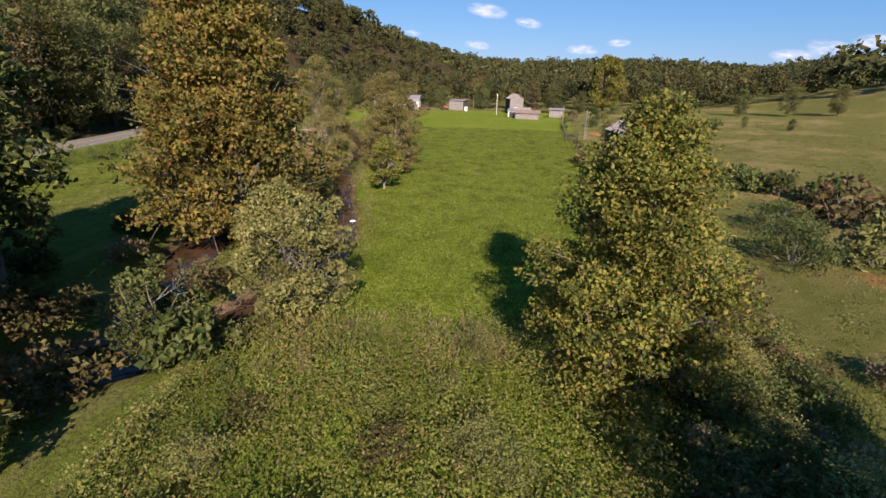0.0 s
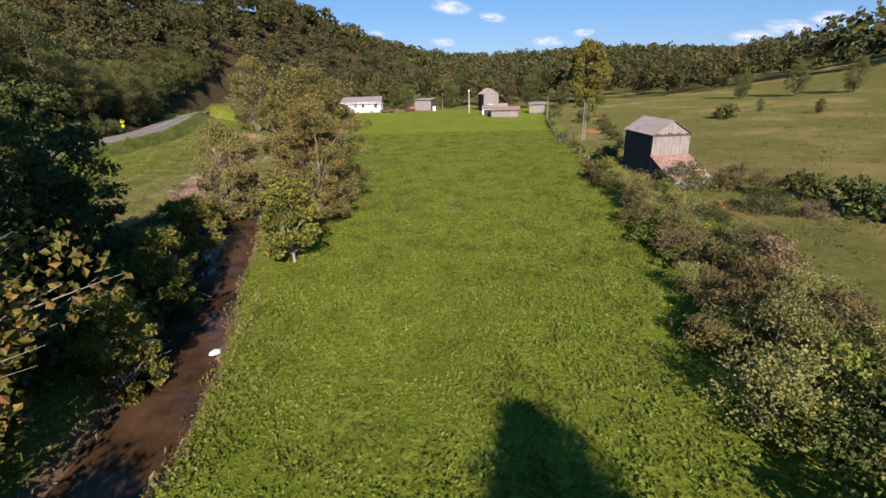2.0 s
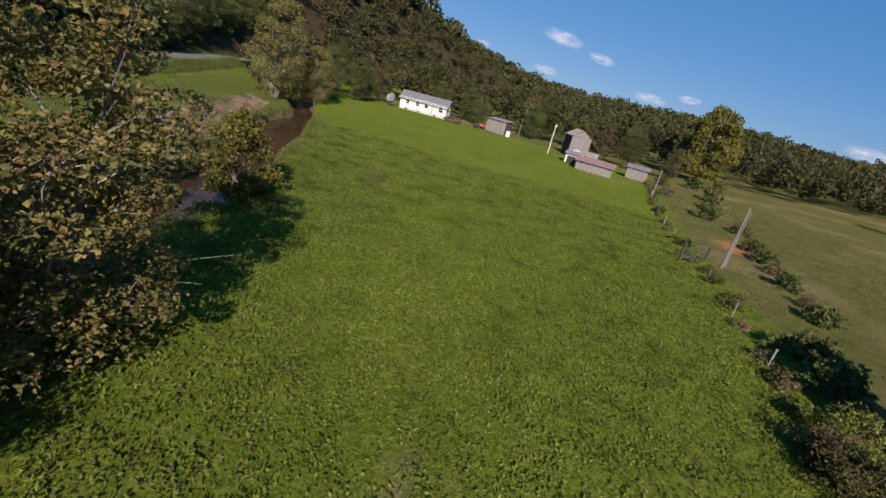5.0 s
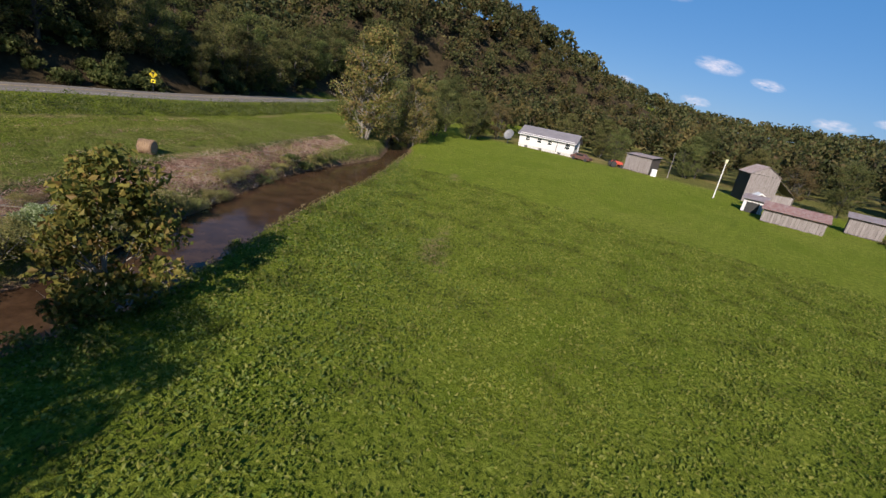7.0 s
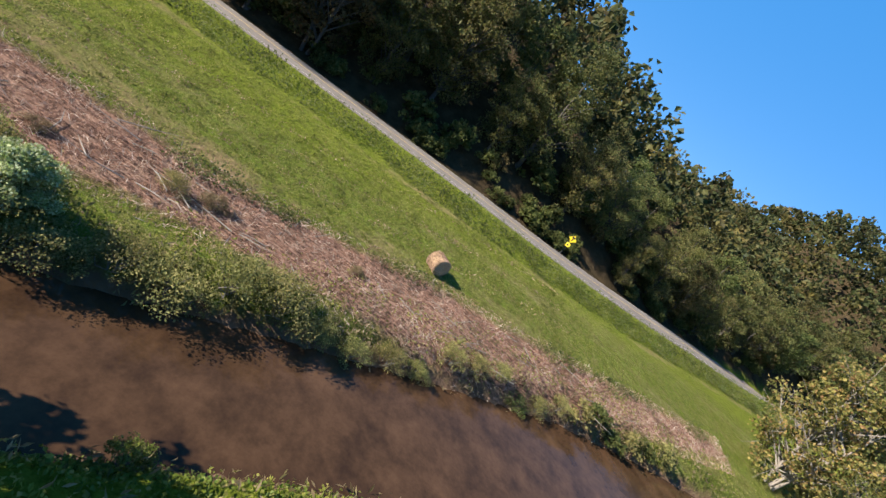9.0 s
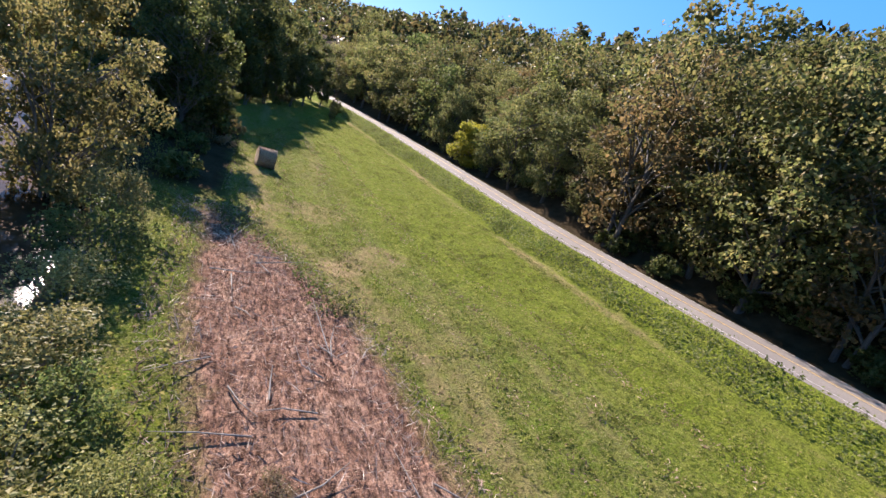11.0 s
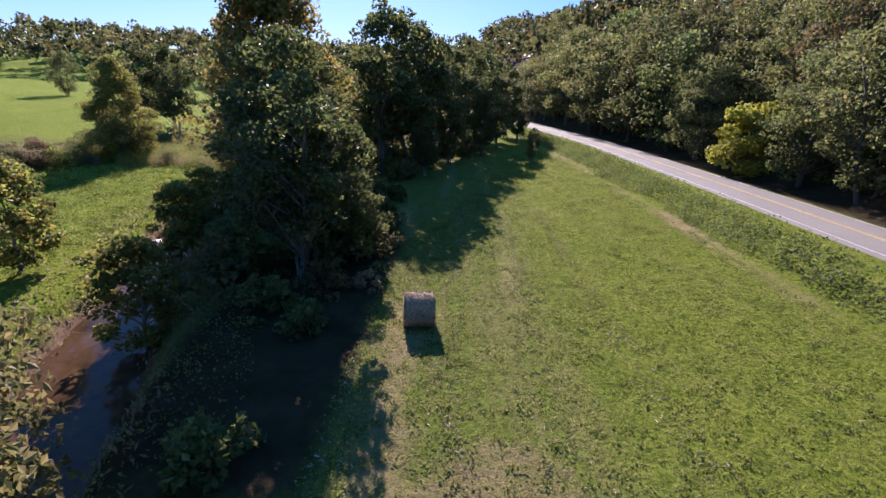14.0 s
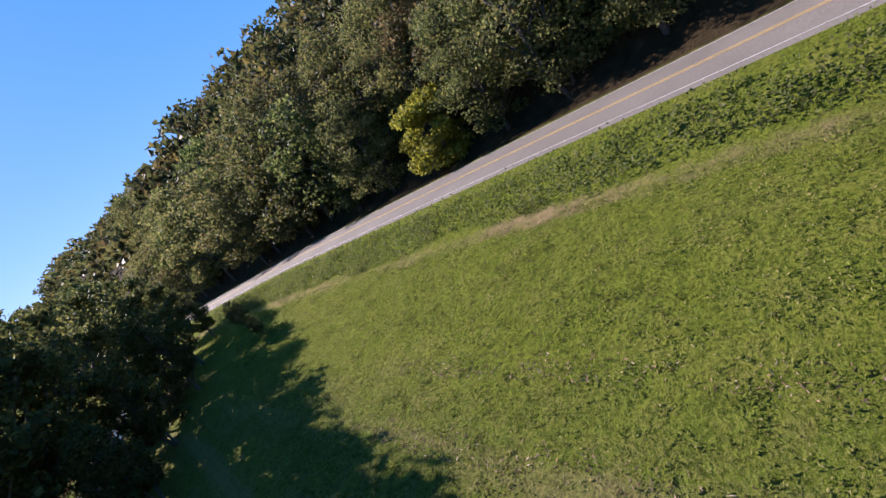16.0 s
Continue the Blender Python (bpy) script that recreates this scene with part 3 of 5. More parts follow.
def place(ob, x, y, z=None, turn=0.0, size=1.0, label="", category="", group="", name="", squash=1.0):
    """Stand a thing at x, y on the ground."""
    zz = float(height(x, y)) if z is None else z
    ob.matrix_basis = Matrix.LocRotScale((x, y, zz), Euler((0, 0, radians(turn))), (size, size, size * squash))
    if name:
        ob.name = name
    return tagged(ob, label, category, group)


def again(ob, x, y, turn=0.0, size=1.0, label="", group="", squash=1.0, sink=0.0):
    """A copy of a thing elsewhere on the ground."""
    c = copy_thing(ob, Matrix.Identity(4))
    c.matrix_basis = Matrix.LocRotScale((x, y, float(height(x, y)) - sink), Euler((0, 0, radians(turn))), (size, size, size * squash))
    c.name = ob.name.split(".")[0]
    return tagged(c, label, "", group)


# trees by the creek and in the meadow
place(make_tree(11, 9.2, 3.7, 0.06, "egg", 235, 230, 0.115, leaf_syc, bark_grey, 2, 0.68, limbs=0.3, bare=0.04), 2.6, 27.2, label="tall young sycamore turning yellow beside the meadow's thicket", category="tree")
place(make_tree(12, 17.5, 6.2, 0.05, "cone", 430, 120, 0.22, leaf_gold, bark_grey, 1, 1.05, limbs=0.22, bare=0.03), -17.6, 38.5, label="large sycamore with yellowing leaves on the creek bank", category="tree")
t3 = place(make_tree(13, 5.7, 2.7, 0.06, "round", 100, 160, 0.12, leaf_grey, bark_grey, 4, 0.55), -9.9, 29.6, label="round grey-green box elder leaning over the creek", category="tree")
t4 = place(make_tree(14, 4.8, 1.6, 0.25, "oval", 40, 90, 0.12, leaf_green, bark_pale, 3, 0.48), -14.0, 26.6, label="slender green willow with bare stems at a log jam", category="tree")
t5 = place(make_tree(15, 8.2, 2.6, 0.05, "oval", 110, 120, 0.2, leaf_syc, bark_pale, 2, 0.6), -15.4, 19.6, size=0.88, label="dark sycamore with yellow leaves beside the creek bend", category="tree")
t6 = place(make_tree(16, 10.8, 3.3, 0.03, "oval", 200, 190, 0.125, leaf_faded, bark_pale, 2, 0.68, limbs=0.3, bare=0.05), -15.0, 67.0, size=1.12, squash=0.86, label="broad sycamore with brown and yellow leaves on the bank", category="tree")
t7 = place(make_tree(17, 4.6, 1.7, 0.14, "oval", 50, 110, 0.16, leaf_syc, bark_pale, 1, 0.48), -12.5, 54.3, label="small sycamore with a pale trunk at the meadow's edge", category="tree")
again(t7, -19.8, 57.4, 10, 0.9, "small leafy sycamore above the shaded creek", "")
again(t7, -20.6, 82.8, 50, 1.2, "small sycamore with a thin trunk at the creek's edge", "")
again(t6, -13.5, 61.8, 110, 0.76, "slender sycamore with a pale trunk on the creek's edge", "", 1.0)
again(t3, -22.3, 66.4, 80, 1.04, "grey-green leafy tree on the creek's edge", "", 1.32)
again(t5, -15.2, 44.6, 40, 0.5, "dark young sycamore over the muddy creek", "")
again(t5, -17.2, 50.4, 160, 0.56, "dark young sycamore on the creek's shaded side", "")


# trees of the far bank that stand before the sun
rngs = random.Random(5)
k1 = make_tree(21, 10, 2.8, 0.2, "oval", 150, 85, 0.18, leaf_bank, bark_grey, 5, 0.6, limbs=0.4, twigs=2)
place(k1, -23.9, 53.2, size=0.95, label="many-stemmed dark green tree shading the mown strip", category="tree", group="trees on the creek bank")
k2 = make_tree(22, 14, 3.1, 0.22, "oval", 130, 70, 0.29, leaf_bank, bark_grey, 2, 0.85, limbs=0.35, twigs=1)
place(k2, -25.6, 25.0, size=1.02, label="tall leafy tree on the shaded bank of the creek", category="tree", group="trees on the creek bank")
for ob, x, y, s in ((k1, -22.8, 50.2, 0.8), (k1, -26.0, 51.0, 0.4), (k2, -23.2, 28.6, 1.0), (k1, -23.5, 46.4, 0.78), (k2, -26.4, 20.8, 0.96), (k2, -29.4, 22.2, 0.5), (k2, -27.2, 29.6, 0.42), (k2, -20.4, 20.5, 0.92), (k2, -28.8, 15.6, 0.96), (k2, -32.8, 15, 0.5), (k2, -31.0, 9.6, 0.92), (k2, -35.2, 8.6, 0.5), (k2, -32.6, 3.6, 0.95), (k2, -34.4, -2.4, 0.9), (k2, -38.4, 2.4, 0.5), (k2, -37.8, -9, 0.8), (k1, -38.4, 18.6, 0.2), (k1, -39.6, 11.4, 0.3)):
    again(ob, x, y, rngs.uniform(0, 360), s * rngs.uniform(0.95, 1.04))

# trees behind the start whose shade lies over the thicket
for x, y, sz in ((7.4, 10.4, 0.8), (11.6, 9.4, 0.78)):
    again(k2, x, y, rngs.uniform(0, 360), sz, "tall leafy tree shading the end of the thicket", "")

# ---- woods ----
f1 = make_tree(31, 14, 4.3, 0.09, "oval", 110, 105, 0.215, leaf_forest, bark_dark, 1, 1.15, limbs=0.25, twigs=0)
f2 = make_tree(32, 16, 4.0, 0.09, "oval", 110, 105, 0.215, leaf_forest, bark_dark, 1, 1.1, limbs=0.25, twigs=0)
f3 = make_tree(33, 12, 4.2, 0.09, "round", 110, 105, 0.21, leaf_forest, bark_dark, 2, 1.1, limbs=0.2, twigs=0)
f4 = make_tree(34, 13, 3.4, 0.1, "oval", 80, 70, 0.26, leaf_rust, bark_dark, 2, 1.0, bare=0.18, limbs=0.3, twigs=1)
FOREST = [f1, f2, f3, f4]
LAB = ["dense woodland tree at the roadside", "tall woodland tree above the road", "broad green tree at the edge of the woods", "half-bare tree with rusty leaves in the woods"]
for ob, lab in zip(FOREST, LAB):
    tagged(ob, lab, "tree", "woodland edge trees")
g1 = make_tree(35, 15, 4.4, 0.12, "oval", 90, 56, 0.34, leaf_forest, bark_dark, 1, 1.25, limbs=0.1, twigs=0)
g2 = make_tree(36, 13, 4.4, 0.1, "round", 90, 56, 0.33, leaf_green, bark_dark, 1, 1.25, limbs=0.1, twigs=0)
for ob in (g1, g2):
    tagged(ob, "dense tree rising behind the roadside trees", "tree", "woodland edge trees")
spots = []
yy = -40.0
while yy < 205:
    for row in range(2):
        spots.append((float(road_near(yy)) - ROAD_W - 2.3 - row * 5.2 - rngs.uniform(0, 2.0) - (3.4 if 86 < yy < 101 else 2.2 if 101 <= yy < 110 else (3.2 if 24 < yy < 36 else 0)), yy + rngs.uniform(-1.5, 1.5)))
    yy += 5.5
for i, (x, y) in enumerate(spots):
    ob = FOREST[rngs.choice([0, 0, 1, 2, 2, 1, 0, 3])] if i % 2 == 0 and 18 < y < 130 else rngs.choice([g1, g1, g2])
    s = rngs.uniform(0.72, 1.12) * (0.62 if y > 104 else (0.8 if y > 88 else (1.02 if y > 70 else (1.25 if y > 54 else 1.0))))
    if i < 6:
        place((FOREST + [g1, g2])[i], x, y, turn=rngs.uniform(0, 360), size=s)
    else:
        again(ob, x, y, rngs.uniform(0, 360), s, sink=0.2)


def woods(name, label, pts, per, card, Hr, Rr, mat, seed):
    """Many distant crowns in one mesh, each a lumpy shell of leaf clumps."""
    rng = np.random.default_rng(seed)
    pts = np.asarray(pts)
    n = len(pts)
    z0 = height(pts[:, 0], pts[:, 1])
    H, R = rng.uniform(*Hr, n), rng.uniform(*Rr, n)
    lumps = rng.normal(size=(n, 9, 3))
    lumps /= np.linalg.norm(lumps, axis=2, keepdims=True)
    lumps[:, :, 2] = np.abs(lumps[:, :, 2]) * 1.1 - 0.35
    pick = rng.integers(0, 9, (n, per))
    d = rng.normal(size=(n, per, 3))
    d /= np.linalg.norm(d, axis=2, keepdims=True)
    c = np.take_along_axis(lumps, pick[:, :, None], 1) * 0.62 + d * 0.5 * rng.uniform(0.6, 1, (n, per, 1))
    c = c * np.stack([R, R, H * 0.42], -1)[:, None] + np.stack([pts[:, 0], pts[:, 1], z0 + H * 0.55], -1)[:, None]
    v, q = leaf_cards(rng, c.reshape(-1, 3), card, 0.3)
    return tagged(new(name, mesh_of(name, v, q, mat)), label, "woods", kind="stuff")


rng = np.random.default_rng(77)
near_pts, mid_pts = [], []
far_pts = [from_valley(x, y) for x in (-104, -92, -80, -68, -56) for y in range(338, 640, 11)]
for _ in range(36000):
    x, y = rng.uniform(-320, -50), rng.uniform(-140, 420)
    d = road_near(y) - ROAD_W - x
    if d > 13:
        (near_pts if d < 60 and -40 < y < 230 else mid_pts).append((x, y))


def thin(pts, gap, cap):
    """Keep points no nearer to one another than a gap."""
    grid, out = {}, []
    for x, y in pts:
        k = (int(x // gap), int(y // gap))
        if all(math.hypot(x - a, y - b) > gap for i in (-1, 0, 1) for j in (-1, 0, 1) for a, b in grid.get((k[0] + i, k[1] + j), ())):
            grid.setdefault(k, []).append((x, y))
            out.append((x, y))
    return out[:cap]


woods("hillside_woods", "dense autumn woods on the steep hillside", thin(near_pts, 5.4, 1300), 210, 0.85, (8, 16), (3.2, 4.6), leaf_hill, 1)
woods("hillside_woods", "dense dark green woods along the ridge", thin(mid_pts, 7.4, 2300), 110, 1.55, (9, 18), (3.8, 5.4), leaf_hill, 2)
for _ in range(30000):
    r = rng.random()
    if r < 0.45:
        x, y = rng.uniform(-420, 500), rng.uniform(360, 760)
        ok = y > 400 + 0.0 * x or x < -50
    elif r < 0.75:
        x, y = rng.uniform(120, 420), rng.uniform(30, 420)
        ok = x > 142 + 22 * math.sin(y * 0.03)
    elif r < 0.9:
        x, y = rng.uniform(-420, -220), rng.uniform(100, 900)
        ok = True
    else:
        x, y = rng.uniform(-150, 260), rng.uniform(-420, -170)
        ok = True
    if ok:
        far_pts.append(from_valley(x, y))
woods("far_woods", "hazy wooded hills closing the valley", thin(far_pts, 10.5, 2800), 85, 2.2, (9, 19), (6, 9), leaf_hill, 3)
# trees behind the farm buildings
back = [(rng.uniform(-125, 110), rng.uniform(192, 350)) for _ in range(3400)]
back = [(x, y) for x, y in back if y > 214 or abs(x - float(road_near(y)) + 2.5) > 6.5]
woods("valley_woods", "mixed trees behind the farm buildings", thin(back, 6.0, 520), 230, 0.85, (5, 16), (3.2, 5.0), leaf_hill, 4)
place(make_tree(41, 17, 6.0, 0.12, "oval", 150, 90, 0.5, leaf_syc, bark_grey, 1, 1.5), 32, 182, label="large rounded tree turning yellow at the pasture's edge", category="tree")
sy2 = place(make_tree(42, 13, 3.7, 0.06, "oval", 150, 95, 0.22, leaf_faded, bark_pale, 4, 0.9, bare=0.15), -48.5, 127.5, size=1.12, label="pale-stemmed sycamore leaning at the creek bend", category="tree")
again(sy2, -46.5, 137, 140, 0.75, "sycamore thicket tree at the creek bend", "")
place(make_tree(43, 6.5, 3.0, 0.03, "round", 60, 90, 0.34, leaf_yellow, bark_grey, 2, 0.8), -55.2, 30.5, size=0.95, label="bright yellow-green small tree beside the road", category="tree")
PASTURE_TREES = ((53, 102, 0.17, 2), (88, 133, 0.6, 0), (67, 99, 0.2, 2), (62, 107, 0.2, 2), (95, 125, 0.6, 2), (79, 140, 0.6, 2), (118, 205, 0.6, 0), (104, 190, 0.5, 2), (60, 205, 0.8, 0), (35, 205, 0.9, 3), (60, -20, 0.7, 2), (90, -60, 0.9, 0), (75, -75, 0.9, 2), (110, -50, 0.8, 2), (40, -85, 0.9, 0), (20, -70, 0.8, 2))
PASTURE_TREES = tuple((*from_valley(x, y), s, k) for x, y, s, k in PASTURE_TREES)
FARM_TREES = ((-29, 190, 0.72, 2), (-24, 183, 0.62, 2), (-10, 186, 0.7, 2), (-8, 192, 0.75, 0), (8, 176, 0.7, 3), (14, 172, 0.65, 0), (-50, 176, 0.8, 3), (-58, 166, 0.85, 0), (-52, 152, 0.8, 2), (-56, 144, 0.85, 2), (-49, 160, 0.75, 2), (-62, 152, 0.8, 1), (-50.5, 167, 0.62, 2), (22, 166, 0.55, 2), (-50, 143, 0.7, 2), (-36, 184, 0.7, 2), (2, 190, 0.7, 2))
for x, y, s, k in PASTURE_TREES + FARM_TREES:
    again(FOREST[k], x, y, rngs.uniform(0, 360), s, ["broad dark tree standing in the pasture", "", "bushy green tree near the farm buildings", "rusty half-bare tree near the farm buildings"][k] or "tall tree near the farm", "valley trees")


def make_bush(seed, H, R, clumps, leaves, leaf, mat, clump_r=0.4, bare=0.05):
    rng = np.random.default_rng(seed)
    cents, wood = [], []
    for _ in range(clumps):
        a, h = rng.uniform(0, 6.28), rng.uniform(0.12, 1.0)
        r = R * math.sqrt(max(0.05, 1 - h * h * 0.9)) * math.sqrt(rng.uniform(0.1, 1.0))
        cents.append((r * math.cos(a), r * math.sin(a), h * H * rng.uniform(0.8, 1.1)))
    cents = np.array(cents)
    for c in cents[: max(8, clumps // 3)]:
        p0 = np.array([c[0] * 0.15, c[1] * 0.15, -0.1])
        wood.append(tube(np.stack([p0, (p0 + c) / 2 + rng.normal(0, 0.1 * R, 3) * [1, 1, 0.4], c + rng.normal(0, 0.12, 3)]), [0.035, 0.02, 0.007], 4))
    pts = []
    for c in cents:
        if rng.random() > bare:
            m = int(leaves * rng.uniform(0.6, 1.4))
            d = rng.normal(size=(m, 3))
            d /= np.linalg.norm(d, axis=1, keepdims=True)
            pts.append(c + d * clump_r * rng.uniform(0.6, 1.3) * rng.uniform(0.2, 1, (m, 1)) ** 0.5 * [1.1, 1.1, 0.8])
    pts = np.concatenate(pts)
    pts[:, 2] = np.maximum(pts[:, 2], 0.02)
    top = new("bush")
    for nm, (v, q), mt in (("woody_base", join(wood), bark_grey), ("foliage", leaf_cards(rng, pts, leaf), mat)):
        ob = new(nm, mesh_of(nm, v, q, mt))
        ob.parent = top
    return top


B = [make_bush(51, 1.9, 1.7, 50, 62, 0.095, leaf_green, 0.42), make_bush(52, 1.5, 1.5, 46, 50, 0.115, leaf_weed, 0.38), make_bush(53, 2.2, 1.6, 46, 88, 0.075, leaf_grey, 0.45), make_bush(54, 1.3, 1.3, 36, 54, 0.10, leaf_dry, 0.36), make_bush(55, 1.8, 1.5, 40, 60, 0.11, leaf_rust, 0.42, 0.15)]
BL = ["tangled green bush of the hedgerow", "low leafy bush with yellow-green leaves", "grey-green willow bush with arching stems", "dry tan weedy bush", "rusty brown autumn bush"]
for b, lab in zip(B, BL):
    tagged(b, lab, "bush", "hedge and bank bushes")
LOW = [make_bush(61, 1.9, 1.7, 34, 26, 0.27, leaf_green, 0.46), make_bush(62, 1.5, 1.5, 32, 26, 0.24, leaf_weed, 0.42), make_bush(63, 2.2, 1.6, 32, 26, 0.24, leaf_grey, 0.5), make_bush(64, 1.3, 1.3, 26, 24, 0.2, leaf_dry, 0.4), make_bush(65, 1.8, 1.5, 28, 22, 0.22, leaf_rust, 0.46, 0.15)]
for b, lab in zip(LOW, BL):
    tagged(b, lab, "bush", "hedge and bank bushes")
used = set()


def bush(k, x, y, s, turn=None, squash=1.0, label=""):
    tn = rngs.uniform(0, 360) if turn is None else turn
    near = (x > -20 and y < 80 and x < 19) or (-38 < x < -22 and 66 < y < 104)
    kit = B if near else LOW
    if (near, k) not in used:
        used.add((near, k))
        return place(kit[k], x, y, float(height(x, y)) - 0.05, tn, s, label, squash=squash)
    return again(kit[k], x, y, tn, s, label, "", squash, 0.05)


# hedgerow along the meadow
yy = 20.0
while yy < 150:
    wide = 5.0 if yy < 62 else (3.2 if yy < 74 else 1.3)
    step = 1.5 if yy < 76 else 2.6
    for _ in range(4 if yy < 62 else (2 if yy < 80 else 1)):
        x = float(hedge_x(yy)) + rngs.uniform(0.5, wide)
        if not (10.8 < x < 19 and 66 < yy < 80):
            bush(rngs.choice([0, 1, 2, 2, 3, 3, 4, 4, 4]), x, yy + rngs.uniform(-1, 1), rngs.uniform(0.55, 1.0) * (1.25 if 34 < yy < 53 else 1.0 if yy < 76 else 0.55), squash=rngs.uniform(0.75, 1.05))
    yy += step
for x, y, s, k in ((13.6, 67.6, 1.2, 0), (9.6, 73.5, 0.9, 1), (10.0, 76.5, 0.95, 1), (11.4, 80, 0.85, 0), (12.0, 83.4, 0.75, 0), (9.6, 70.2, 0.8, 1), (11.6, 65.6, 0.8, 1), (17.2, 67.5, 1.05, 4), (18.6, 65.5, 0.9, 4), (20.2, 64, 0.9, 0), (22, 62, 0.9, 0), (16, 61, 0.9, 0), (18, 59.5, 0.8, 3), (21.5, 59, 1.0, 0), (23.5, 57, 1.1, 0), (25.5, 54, 1.1, 0), (22.2, 47.5, 1.8, 4), (25, 45, 1.6, 4), (17, 45, 1.2, 0), (14.8, 39, 1.3, 0), (19.2, 39.4, 1.2, 2)):
    bush(k, x, y, s)
for x, y, s, k in ((16.4, 91, 0.65, 0), (16.9, 94, 0.55, 4), (17.2, 98, 0.65, 0), (18, 102, 0.65, 4), (18.6, 106, 0.65, 0), (19, 110, 0.65, 0), (42, 118, 1.2, 0), (21, 119, 0.9, 4), (18.5, 125, 1.0, 0), (22, 133, 1.1, 2), (16, 138, 1.1, 3), (24.5, 145, 1.1, 0), (18, 152, 1.1, 4), (25.5, 160, 1.1, 0), (32, 166, 1.2, 0)):
    bush(k, x, y, s)
heap = []
# willows and brush on the creek's far bank
pts, way = along(CREEK, 1.5)
for (cx, cy, cw), (wx, wy) in zip(pts, way):
    if 74 < cy < 113:
        o = cw + rngs.uniform(0.5, 1.3)
        full = 1.0 if cy < 91 else 0.62
        bush(rngs.choice([2, 2, 2, 2, 0, 2]), cx - wy * o, cy + wx * o, full * rngs.uniform(0.68, 0.98), squash=0.68)
        if cy < 86 and rngs.random() < 0.3:
            o += 1.4
            bush(rngs.choice([2, 2, 0, 2]), cx - wy * o, cy + wx * o, full * rngs.uniform(0.5, 0.8))
    if rngs.random() < 0.3:
        continue
    if 36 < cy < 60 and rngs.random() < 0.8:
        o = cw + rngs.uniform(1.0, 3.2)
        heap.append((rngs.choice([0, 4, 2, 0]), cx - wy * o, cy + wx * o, rngs.uniform(0.6, 1.1)))
    if cy < 31 and -45 < cx < -13:
        for sd in (-1, 1):
            o = cw + rngs.uniform(1.0, 3.0)
            heap.append((rngs.choice([0, 0, 4]), cx - sd * wy * o, cy + sd * wx * o, rngs.uniform(0.6, 1.1)))
    if 62 < cy < 88 and rngs.random() < 0.6:
        o = -(cw + rngs.uniform(0.5, 1.3))
        bush(rngs.choice([0, 1, 1]), cx - wy * o, cy + wx * o, rngs.uniform(0.35, 0.65))
for x, y, s, k in ((-24.6, 69.6, 0.8, 2), (-25.0, 72.6, 0.85, 0), (-25.6, 63.4, 0.6, 0)):
    bush(k, x, y, s)
vine = place(make_bush(57, 2.6, 1.5, 44, 240, 0.1, leafy("leaf_vine", [(0.18, 0.24, 0.08), (0.30, 0.36, 0.15), (0.55, 0.58, 0.38)]), 0.42), -26.6, 83.0, size=0.62, label="pale flowering vine heaped over a bank bush", category="bush")
# brush in the shade beneath the bank trees
heap += [(0, -24.6, 47.2, 0.8), (0, -24.2, 44.6, 0.8), (4, -24.6, 42, 0.7), (0, -25.4, 49.4, 0.7), (0, -24.2, 52.4, 0.9), (4, -25.4, 54.6, 0.75), (0, -26, 51.4, 0.85), (0, -22.6, 50.4, 0.9), (4, -26.8, 49.6, 0.75), (0, -23.8, 56.4, 0.65), (0, -25.6, 57.4, 0.5), (3, -27, 53.8, 0.5)]
for _ in range(44):
    y = rngs.uniform(8, 49)
    bx = rngs.uniform(-27, -19) - 0.3 * max(0, 30 - y)
    if min(float(line_off(POOL, bx, y)), float(creek_off(bx, y))) < 1.2:
        continue
    heap.append((rngs.choice([0, 0, 4, 3]), bx, y, rngs.uniform(0.5, 0.95)))
# brush along the foot of the woods
for _ in range(70):
    y = rngs.uniform(58, 150)
    heap.append((0, float(road_near(y)) - ROAD_W - rngs.uniform(1.5, 4.5), y, rngs.uniform(0.5, 0.8)))
yy = -40.0
while yy < 190:
    heap.append((rngs.choice([0, 0, 0, 4, 4]), float(road_near(yy)) - ROAD_W - rngs.uniform(3.2, 6.0) - (2.2 if 98 < yy < 114 else 0), yy, rngs.uniform(0.9, 1.5)))
    yy += 4.5
for kind in range(5):
    src = next(c for c in LOW[kind].children if c.name.startswith("foliage")).data
    co = np.empty(len(src.vertices) * 3)
    src.vertices.foreach_get("co", co)
    co = co.reshape(-1, 3)
    vs = []
    for k, x, y, s in heap:
        if k == kind:
            a = rngs.uniform(0, 6.28)
            vs.append((co @ np.array([[math.cos(a), math.sin(a), 0], [-math.sin(a), math.cos(a), 0], [0, 0, 1]])) * s + [x, y, float(height(x, y)) - 0.05])
    if vs:
        v = np.concatenate(vs)
        tagged(new("underbrush", mesh_of("underbrush", v, np.arange(len(v)).reshape(-1, 4), src.materials[0])), "tangled underbrush at the foot of the trees", "underbrush", kind="stuff")
# thicket before the meadow
for _ in range(24):
    bush(rngs.choice([1, 1, 2, 3, 4, 2]), rngs.uniform(-10.5, 3.5), rngs.uniform(12, 28.6), rngs.uniform(0.4, 0.75), squash=0.8)
for _ in range(18):
    bush(rngs.choice([0, 0, 1, 3]), rngs.uniform(3, 12), rngs.uniform(13, 31), rngs.uniform(0.5, 0.95))


